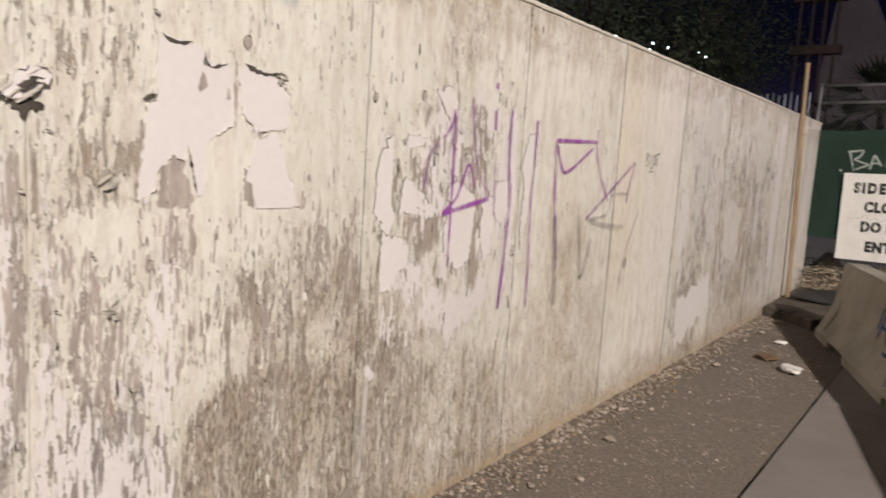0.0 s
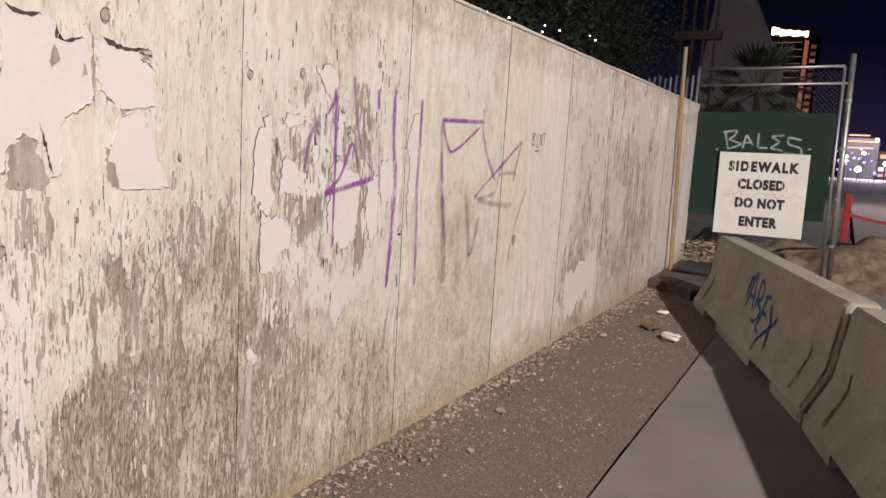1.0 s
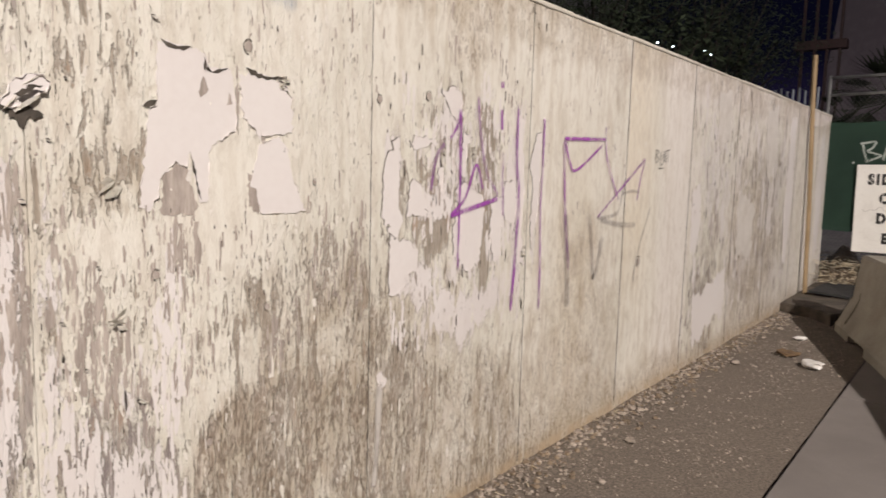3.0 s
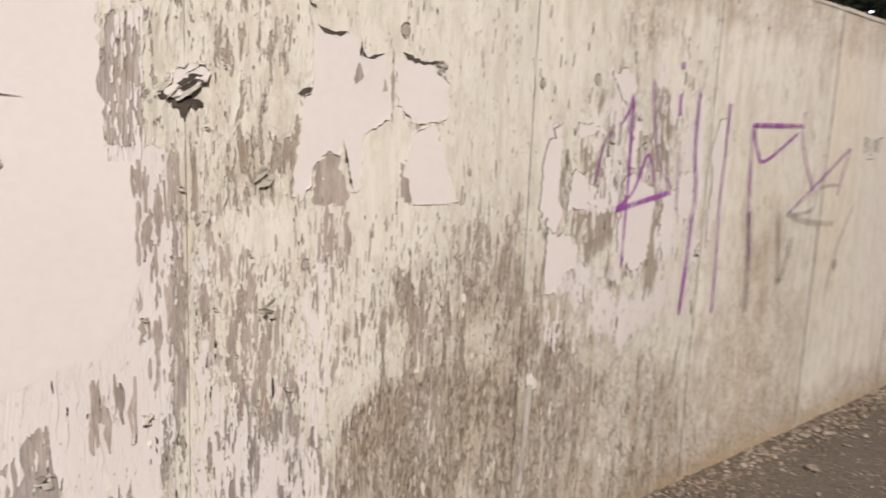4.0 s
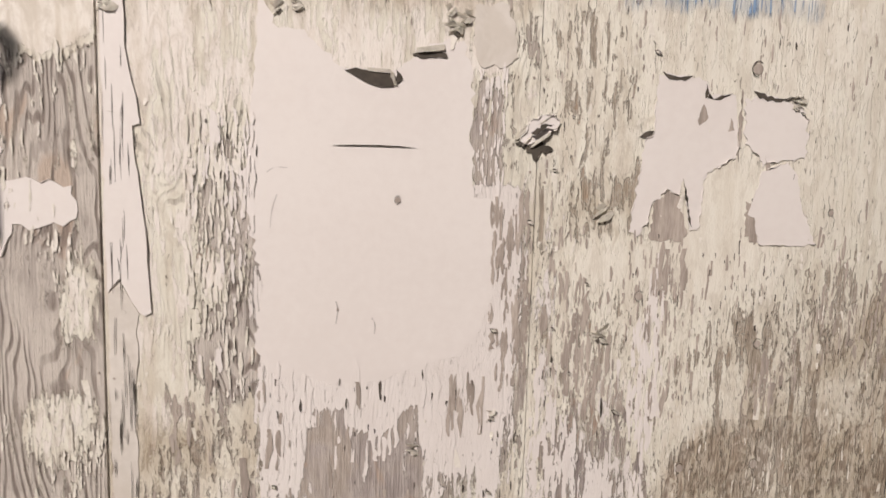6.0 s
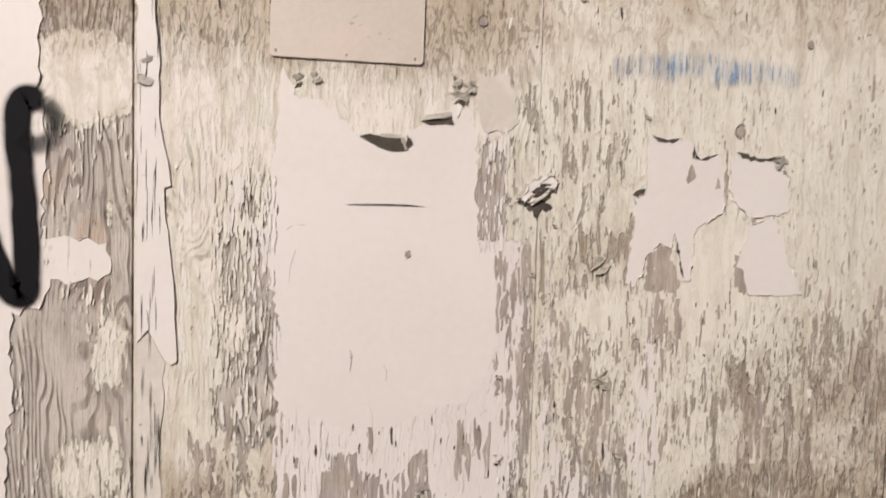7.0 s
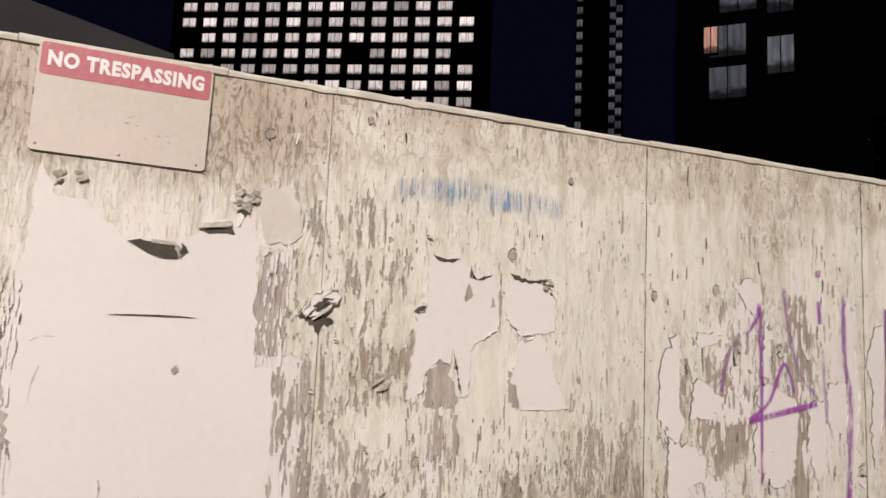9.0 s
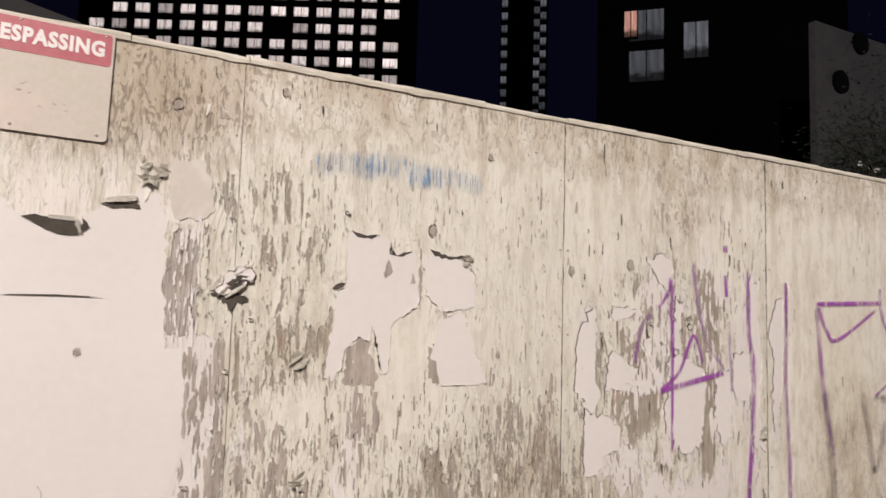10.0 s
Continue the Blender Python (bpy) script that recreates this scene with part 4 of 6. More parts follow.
# bare places inside the coats
for k, corners in enumerate([
    [(1.86, 1.55), (1.90, 1.585), (1.935, 1.575), (1.97, 1.47), (1.96, 1.43), (1.85, 1.44)],
    [(2.155, 1.56), (2.19, 1.55), (2.20, 1.43), (2.16, 1.45)],
]):
    part("bare_spot", sheet_on_wall(ragged_outline(corners, 0.01, 0.003, 30 + k, 1.5), 0.001, 0.0008, k), BARE, hoarding, "exposed grey-brown wood")

# loosened strip of paint and filler beside the first joint
STRIP = [(0.266, 2.42), (0.315, 2.42), (0.318, 2.22), (0.332, 2.10), (0.328, 1.945), (0.355, 1.811), (0.364, 1.735), (0.344, 1.728), (0.346, 1.672), (0.367, 1.486), (0.385, 1.203), (0.366, 1.193), (0.352, 1.205), (0.30, 1.30), (0.266, 1.26)]
STRIP_LOW = [(0.266, 1.255), (0.30, 1.29), (0.350, 1.20), (0.340, 1.142), (0.347, 1.10), (0.339, 1.017), (0.333, 0.92), (0.338, 0.826), (0.336, 0.628), (0.345, 0.4), (0.33, 0.05), (0.264, 0.05)]
part("joint_strip", sheet_on_wall(ragged_outline(STRIP, 0.035, 0.0022, 3, 1.5), 0.004, 0.003, 8, 0.003), WHITE_COAT, hoarding, "cracked strip of white paint along the joint")
part("joint_strip", sheet_on_wall(ragged_outline(STRIP_LOW, 0.03, 0.003, 4, 1.5), 0.0012, 0.0014, 9, 0.002), OLD_COAT, hoarding, "thin lower strip of greyed paint along the joint")
for k in range(48):
    r = random.Random(300 + k)
    z, x = r.uniform(0.6, 2.35), r.uniform(0.275, 0.335)
    l = r.uniform(0.04, 0.16)
    w = r.uniform(0.0005, 0.0015)
    out = [Vector((x, z)), Vector((x + w, z + l * 0.5)), Vector((x + r.uniform(-0.003, 0.003), z + l)), Vector((x - w, z + l * 0.5))]
    part("crack", sheet_on_wall(out, 0.0076 + 0.0004 * (k % 2), 0.0004), GAP_AND_SHADE, hoarding)


def lifted_flap(points, roll, depth, parent, seed, name="lifted_flap"):
    """A tongue of stiff paint standing off the wall; points: its root line, roll: where its tip goes."""
    r = random.Random(seed)
    bm = bmesh.new()
    a, b = Vector(points[0]), Vector(points[1])
    rows = []
    for j in range(5):
        t = j / 4
        row = []
        for i in range(7):
            p = a.lerp(b, i / 6)
            jag = r.uniform(-0.15, 0.25) if j == 4 else r.uniform(-0.04, 0.04)
            out = depth * (t + (0.2 * jag if j else 0)) * (0.6 + 0.4 * math.sin(math.pi * (i + 0.5) / 7))
            row.append(bm.verts.new((p.x + roll[0] * (t + jag * 0.4), -0.003 - out, p.y + roll[1] * (t + jag * 0.4))))
        rows.append(row)
    for u, v in zip(rows, rows[1:]):
        for i in range(6):
            bm.faces.new((u[i], u[i + 1], v[i + 1], v[i]))
    bmesh.ops.solidify(bm, geom=bm.faces[:], thickness=0.0015)
    return part(name, bm, CHIP, parent, "curled-up tongue of stiff white paint")


# flat dark patches: shade under lifted paint drawn as colour, and the open slit
def gap(corners, seed, step=0.012, rough=0.003, proud=0.0045, material=GAP_AND_SHADE):
    return part("torn_gap_shade", sheet_on_wall(ragged_outline(corners, step, rough, seed), proud, 0.0006, seed), material, hoarding, "dark patch for the gap and shade at torn paint")


gap([(0.922, 1.903), (0.955, 1.912), (1.0, 1.902), (1.052, 1.905), (1.062, 1.862), (1.03, 1.860), (0.995, 1.868), (0.955, 1.886)], 4)
gap([(1.068, 1.91), (1.088, 1.885), (1.07, 1.87)], 5)
lifted_flap([(0.985, 1.914), (1.052, 1.912)], (0.003, -0.012), 0.006, hoarding, 6)
lifted_flap([(1.047, 1.908), (1.058, 1.868)], (0.012, -0.002), 0.008, hoarding, 66)
gap([(1.11, 1.955), (1.14, 1.965), (1.21, 1.962), (1.215, 1.95), (1.14, 1.945)], 7)
lifted_flap([(1.125, 1.975), (1.205, 1.988)], (0.0, -0.016), 0.012, hoarding, 8)
gap([(0.888, 1.6925), (0.95, 1.6955), (1.02, 1.697), (1.08, 1.6955), (1.132, 1.692), (1.08, 1.6925), (1.02, 1.6925), (0.95, 1.692)], 9, 0.02, 0.0003)
for k, corners in enumerate([[(1.86, 1.94), (1.90, 1.928), (1.955, 1.932), (1.93, 1.914), (1.88, 1.918)], [(2.0, 1.91), (2.015, 1.865), (2.05, 1.878), (2.085, 1.885), (2.035, 1.862), (1.998, 1.868)], [(2.15, 1.895), (2.22, 1.875), (2.29, 1.88), (2.24, 1.864), (2.17, 1.872)],
                             [(1.995, 1.85), (2.012, 1.81), (1.985, 1.785), (1.978, 1.80)], [(2.085, 1.81), (2.098, 1.775), (2.078, 1.77)], [(2.275, 1.872), (2.30, 1.865), (2.32, 1.845), (2.298, 1.852)], [(2.115, 1.90), (2.122, 1.80), (2.118, 1.68), (2.11, 1.80)], [(2.205, 1.70), (2.225, 1.66), (2.212, 1.655)], [(1.80, 1.745), (1.815, 1.76), (1.845, 1.765), (1.82, 1.74)], [(1.955, 1.60), (1.972, 1.53), (1.985, 1.475), (1.97, 1.50)]]):
    gap(corners, 640 + k, 0.012, 0.0025, 0.0042, BARE if k in (3, 4, 6, 7) else GAP_AND_SHADE)
# crumpled splinters
for k, (x, z, s) in enumerate([(1.485, 1.74, 0.75), (1.245, 2.03, 0.5), (1.27, 2.06, 0.4), (1.22, 2.07, 0.35), (1.71, 1.505, 0.5), (1.71, 1.13, 0.4), (0.74, 2.06, 0.3), (0.79, 2.07, 0.3), (2.30, 1.87, 0.35), (3.87, 1.16, 0.5), (3.40, 1.66, 0.45), (0.30, 2.06, 0.6), (0.29, 1.76, 0.35), (1.38, 0.88, 0.35), (1.14, 0.78, 0.35)]):
    r = random.Random(500 + k)
    gap([(x - 0.035 * s, z - 0.025 * s), (x + 0.0, z + 0.005 * s), (x + 0.03 * s, z + 0.0 * s), (x + 0.008 * s, z - 0.022 * s), (x - 0.005 * s, z - 0.05 * s)], 510 + k, 0.008, 0.004 * s)
    for j in range(5):
        a, l = r.uniform(-0.5, 0.9), r.uniform(0.5, 1.0) * 0.05 * s
        cx, cz = x + r.uniform(-0.02, 0.02) * s, z + (r.uniform(-0.01, 0.02) + 0.012 * j) * s
        lifted_flap([(cx - l * math.cos(a), cz - l * math.sin(a)), (cx + l * math.cos(a), cz + l * math.sin(a))], (r.uniform(-0.05, 0.03) * s, r.uniform(-0.06, 0.045) * s), r.uniform(0.006, 0.024) * s, hoarding, 520 + 7 * k + j, "splinter")


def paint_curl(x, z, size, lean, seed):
    """A small tongue of paint bent off the wall; a dark patch paints its shadow."""
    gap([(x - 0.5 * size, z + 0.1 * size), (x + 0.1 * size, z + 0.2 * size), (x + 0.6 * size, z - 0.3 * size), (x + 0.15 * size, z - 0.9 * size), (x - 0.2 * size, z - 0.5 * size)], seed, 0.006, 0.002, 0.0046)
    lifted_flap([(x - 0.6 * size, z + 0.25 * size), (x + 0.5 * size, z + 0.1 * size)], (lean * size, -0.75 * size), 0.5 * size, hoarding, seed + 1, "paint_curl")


for k, (x, z, size, lean) in enumerate(((1.719, 1.127, 0.022, 0.3), (1.476, 1.487, 0.016, 0.1), (1.373, 1.156, 0.014, 0.7), (1.77, 0.896, 0.018, 0.8), (1.378, 0.64, 0.014, 0.4), (0.727, 0.674, 0.014, 0.0), (1.543, 1.641, 0.012, 0.2), (1.839, 1.999, 0.016, 0.5), (1.592, 1.80, 0.010, 0.3), (2.29, 1.848, 0.014, 0.5), (2.315, 1.835, 0.012, 0.4),
                                        (3.86, 1.17, 0.03, 0.4), (3.34, 1.76, 0.02, 0.6), (3.18, 1.66, 0.018, 0.3), (3.24, 1.58, 0.016, 0.5), (2.83, 1.36, 0.014, 0.2), (1.62, 1.02, 0.012, 0.2), (1.56, 1.16, 0.012, 0.4), (1.66, 1.30, 0.012, 0.3))):
    paint_curl(x, z, size, lean, 900 + 3 * k)
# loose white chip with a dark edge beside the third joint
part("paint_layer", sheet_on_wall(ragged_outline([(2.775, 0.745), (2.80, 0.76), (2.815, 0.735), (2.835, 0.725), (2.83, 0.70), (2.805, 0.68), (2.785, 0.70)], 0.01, 0.003, 61, 1.0), 0.003, 0.0015, 62, 0.006), WHITE_COAT, hoarding, "loose white chip of paint")
# bent scrap of white paint beside the second joint, its shade dark patches
gap([(1.42, 1.715), (1.45, 1.735), (1.50, 1.725), (1.535, 1.70), (1.495, 1.685), (1.485, 1.655), (1.465, 1.69)], 31, 0.008, 0.004, 0.006)
part("bent_scrap", sheet_on_wall(ragged_outline([(1.435, 1.72), (1.465, 1.775), (1.50, 1.80), (1.55, 1.785), (1.54, 1.755), (1.50, 1.735), (1.47, 1.715)], 0.009, 0.004, 33, 1.0), 0.009, 0.0015, 34, 0.007), WHITE_COAT, hoarding, "bent scrap of stiff white paint")
gap([(1.46, 1.745), (1.50, 1.772), (1.535, 1.772), (1.505, 1.76), (1.475, 1.738)], 32, 0.008, 0.002, 0.0265)
# thin scratches on the smooth repaint
for k, pts in enumerate(([(0.705, 1.61), (0.73, 1.625), (0.765, 1.625)], [(0.735, 1.55), (0.72, 1.50), (0.715, 1.45)], [(0.905, 1.24), (0.91, 1.21), (0.905, 1.17)], [(1.01, 1.19), (1.02, 1.17), (1.018, 1.14)])):
    wall_stroke("scratch", pts, 0.005, SMOKE, hoarding, 0.004, "thin grey scratch", 0.2)


def knot(x, z, r, parent):
    """A plugged knot or dented fixing: a ring round a sunken disc."""
    bm = bmesh.new()
    bmesh.ops.create_circle(bm, cap_ends=True, radius=r * 0.85, segments=14)
    bmesh.ops.rotate(bm, verts=bm.verts[:], matrix=Matrix.Rotation(radians(90), 3, "X"))
    bmesh.ops.translate(bm, verts=bm.verts[:], vec=(x, -0.0042, z))
    ob = part("knot", bm, BARE, parent)
    ring = tube_bm([(x + r * math.cos(a * 0.4) * (0.95 + 0.05 * math.sin(a)), -0.004, z + r * 1.25 * math.sin(a * 0.4)) for a in range(2, 13)], r * 0.07, 5)
    part("knot_rim", ring, GAP_AND_SHADE, ob)


for x, z, r in ((2.16, 1.96, 0.019), (2.44, 1.53, 0.010), (2.39, 2.25, 0.012), (2.23, 1.11, 0.013), (2.55, 1.11, 0.011), (1.83, 1.26, 0.014), (1.08, 1.54, 0.010), (0.01, 1.50, 0.008), (2.77, 1.85, 0.016), (3.07, 1.89, 0.018), (5.40, 0.98, 0.03), (2.00, 0.70, 0.014), (2.25, 0.71, 0.014), (0.91, 1.215, 0.004), (1.62, 2.36, 0.012), (1.30, 2.27, 0.016)):
    knot(x, z, r, hoarding)

# nail heads along the joints
nail = bmesh.new()
bmesh.ops.create_cone(nail, cap_ends=True, segments=8, radius1=0.0045, radius2=0.0035, depth=0.002)
bmesh.ops.rotate(nail, verts=nail.verts[:], matrix=Matrix.Rotation(radians(90), 3, "X"))
first_nail = part("nail", nail, BARE, hoarding)
first_nail.location = (0.2, -0.002, 2.3)
r = random.Random(77)
for x in EDGES[2:8]:
    for side in (-0.02, 0.022):
        z = 0.12
        while z < 2.4:
            ob = new("nail", first_nail.data)
            ob.parent = hoarding
            ob.location = (x + side + r.uniform(-0.004, 0.004), -0.0022, z + r.uniform(-0.02, 0.02))
            z += 0.3

# ---- graffiti ----
STROKES = [
    ([(3.29, 1.86), (3.30, 1.62), (3.30, 1.39), (3.30, 1.12)], 0.036, PURPLE, 0.55),
    ([(3.29, 1.83), (3.27, 1.78), (3.22, 1.72)], 0.03, PURPLE, 0.4),
    ([(3.18, 1.70), (3.12, 1.63), (3.09, 1.49)], 0.028, PURPLE_FAINT, 0),
    ([(3.23, 1.38), (3.42, 1.415), (3.61, 1.45)], 0.034, PURPLE, 0),
    ([(3.61, 1.46), (3.59, 1.49), (3.51, 1.57), (3.45, 1.75), (3.42, 1.93)], 0.024, PURPLE_FAINT, 0),
    ([(3.23, 1.38), (3.34, 1.46), (3.42, 1.61), (3.48, 1.49)], 0.026, PURPLE, 0.3),
    ([(3.62, 2.01), (3.622, 1.995), (3.62, 1.98)], 0.035, PURPLE, 0),
    ([(3.62, 1.88), (3.63, 1.78)], 0.03, PURPLE, 0),
    ([(3.64, 1.68), (3.65, 1.52), (3.66, 1.36)], 0.022, PURPLE_FAINT, 0),
    ([(3.77, 1.93), (3.77, 1.63), (3.80, 1.49), (3.79, 1.20), (3.76, 0.87)], 0.034, PURPLE_FAINT, -0.3),
    ([(3.79, 1.1), (3.77, 0.98), (3.76, 0.87)], 0.028, PURPLE, 0.3),
    ([(4.03, 1.87), (4.03, 1.64), (4.02, 1.40), (4.04, 1.08), (4.04, 0.83)], 0.032, PURPLE_FAINT, 0),
    ([(4.03, 1.87), (4.03, 1.6)], 0.028, PURPLE, 0.5),
    ([(4.25, 1.77), (4.52, 1.78), (4.79, 1.79)], 0.032, PURPLE, 0),
    ([(4.27, 1.76), (4.33, 1.64), (4.42, 1.60), (4.75, 1.76)], 0.026, PURPLE, 0),
    ([(4.26, 1.77), (4.29, 1.42), (4.37, 1.02)], 0.04, PURPLE_FAINT, 0),
    ([(4.77, 1.87), (4.81, 1.67), (5.01, 1.41)], 0.03, PURPLE_FAINT, 0),
    ([(5.41, 1.69), (5.04, 1.49), (4.70, 1.31)], 0.035, PURPLE_FAINT, 0.3),
    ([(5.41, 1.69), (5.34, 1.53), (5.30, 1.40)], 0.03, PURPLE_FAINT, 0),
    ([(4.70, 1.31), (4.99, 1.33), (5.06, 1.45), (5.10, 1.55)], 0.035, SMOKE, 0),
    ([(5.55, 1.36), (5.36, 1.04), (5.31, 0.84)], 0.03, SMOKE, 0),
    ([(4.75, 1.30), (5.0, 1.26), (5.3, 1.24)], 0.05, SMOKE, 0),
    ([(4.3, 1.35), (4.34, 1.1), (4.37, 0.8)], 0.08, SMOKE, 0),
    ([(4.6, 1.35), (4.66, 1.1), (4.7, 0.95), (4.8, 1.2)], 0.06, SMOKE, 0),
    ([(5.06, 1.45), (5.2, 1.47), (5.35, 1.46)], 0.03, SMOKE, 0),
]
for k, (pts, w, material, taper) in enumerate(STROKES):
    wall_stroke("spray_stroke", pts, w * 1.05, material, hoarding, 0.0078 + 0.0004 * (k % 6), "purple spray-paint line" if material in (PURPLE, PURPLE_FAINT) else "faded grey smear", taper)
wall_stroke("paint_drip", [(2.79, 0.72), (2.785, 0.5), (2.765, 0.27)], 0.06, PALE_WASH, hoarding, 0.005, "thin pale paint run", 0.3)
wall_stroke("spray_stroke", [(0.005, 1.98), (-0.055, 1.975), (-0.072, 1.90), (-0.055, 1.70), (-0.045, 1.50), (-0.05, 1.41), (-0.085, 1.41), (-0.12, 1.47), (-0.16, 1.58), (-0.2, 1.8)], 0.095, BLACK_SPRAY, hoarding, 0.012, "thick black spray-paint hook")
wall_stroke("spray_stroke", [(-0.06, 1.87), (-0.02, 1.845), (0.03, 1.87), (0.035, 1.93), (0.0, 1.98)], 0.075, SOFT_BLACK, hoarding, 0.0125, "soft black overspray")
for k, (x0, x1, zc, h) in enumerate(((1.72, 1.95, 2.15, 0.10), (1.85, 2.15, 2.165, 0.11), (2.05, 2.36, 2.145, 0.10))):
    wall_stroke("spray_smear", [(x0, zc - 0.01), ((x0 + x1) / 2, zc + 0.008), (x1, zc - 0.012)], h, BLUE_WASH, hoarding, 0.0062 + 0.0005 * k, "washed-out blue paint smear")
# small marker tag: B L N T
for pts in ([(5.60, 1.76), (5.60, 1.66)], [(5.60, 1.76), (5.65, 1.74), (5.61, 1.715), (5.66, 1.69), (5.60, 1.66)], [(5.69, 1.75), (5.69, 1.655), (5.73, 1.66)], [(5.745, 1.66), (5.75, 1.75), (5.785, 1.67), (5.79, 1.76)], [(5.80, 1.755), (5.87, 1.765)], [(5.83, 1.76), (5.835, 1.67)], [(5.66, 1.625), (5.76, 1.63)]):
    wall_stroke("marker_stroke", pts, 0.012, PENCIL, hoarding, 0.006)


# ---- sign on the hoarding ----
def rounded_plate(w, h, thick, r):
    bm = bmesh.new()
    pts = []
    for cx, cz, a0 in ((w / 2 - r, h / 2 - r, 0), (-w / 2 + r, h / 2 - r, 90), (-w / 2 + r, -h / 2 + r, 180), (w / 2 - r, -h / 2 + r, 270)):
        pts += [(cx + r * math.cos(radians(a0 + i * 22.5)), cz + r * math.sin(radians(a0 + i * 22.5))) for i in range(5)]
    f = bm.faces.new([bm.verts.new((x, 0, z)) for x, z in pts])
    res = bmesh.ops.extrude_face_region(bm, geom=[f])
    for v in res["geom"]:
        if isinstance(v, bmesh.types.BMVert):
            v.co.y -= thick
    bmesh.ops.recalc_face_normals(bm, faces=bm.faces[:])
    return bm


def no_trespassing_sign():
    s = thing("warning_sign", "faded cream metal sign with red NO TRESPASSING band, screwed to plywood", "sign")
    w, h = 0.465, 0.317
    part("plate", rounded_plate(w, h, 0.003, 0.014), SIGN_FACE, s)
    bm = rounded_plate(w - 0.012, 0.094, 0.0006, 0.010)
    bmesh.ops.translate(bm, verts=bm.verts[:], vec=(0, -0.0034, h / 2 - 0.053))
    part("red_band", bm, SIGN_RED, s, "faded red band")
    lettering("letter", "NO TRESPASSING", 0.056, SIGN_WHITE, s, pose(0, -0.0048, h / 2 - 0.054, 90) @ Matrix.Diagonal((0.86, 1.04, 1.0, 1.0)), 0.0026, "white capital letter", 1.12)
    for x, z in ((-0.215, -0.14), (-0.003, -0.142), (0.207, -0.142), (-0.21, 0.145), (0.0, 0.147), (0.21, 0.145)):
        bm = bmesh.new()
        bmesh.ops.create_uvsphere(bm, u_segments=10, v_segments=6, radius=0.0042)
        for v in bm.verts:
            v.co = Vector((v.co.x + x, v.co.y * 0.5 - 0.0035, v.co.z + z))
        part("screw", bm, METAL, s, smooth=True)
    r = random.Random(12)
    for k, (x, z, l) in enumerate(((0.0, -0.045, 0.02), (0.01, -0.03, 0.014), (0.03, -0.05, 0.012), (0.055, -0.085, 0.016), (0.09, -0.07, 0.014), (0.115, -0.07, 0.012), (0.12, -0.085, 0.012), (0.02, -0.025, 0.012))):
        bm = bmesh.new()
        a = r.uniform(-0.4, 0.5)
        pts = [(x, z), (x + l * 0.5, z + l * 0.28 * (1 if k % 2 else -1)), (x + l, z + l * a), (x + l * 0.55, z + l * 0.05)]
        bm.faces.new([bm.verts.new((px, -0.0036, pz)) for px, pz in pts])
        part("scratch", bm, BARE, s)
    s.matrix_world = pose(0.884, -0.0055, 2.289, 0, 0.9, 0)


no_trespassing_sign()


# ---- concrete barriers ----
BAR_START = Vector((9.05, -0.69, 0.0))
BAR_DIR = Vector((-0.937, -0.349, 0.0)).normalized()
BAR_OUT = Vector((BAR_DIR.y, -BAR_DIR.x, 0.0)) * -1 if BAR_DIR.x > 0 else Vector((-BAR_DIR.y, BAR_DIR.x, 0.0))
PROFILE = ((0.0, 0.0), (0.0, 0.08), (0.015, 0.10), (0.125, 0.33), (0.14, 0.37), (0.195, 0.78), (0.215, 0.81))
BAR_LEN, BAR_W = 3.62, 0.61


def face_offset(z):
    """How far the sloping face has drawn back at height z."""
    for (a, za), (b, zb) in zip(PROFILE, PROFILE[1:]):
        if za <= z <= zb:
            return a + (b - a) * (z - za) / max(zb - za, 1e-6)
    return PROFILE[-1][0]


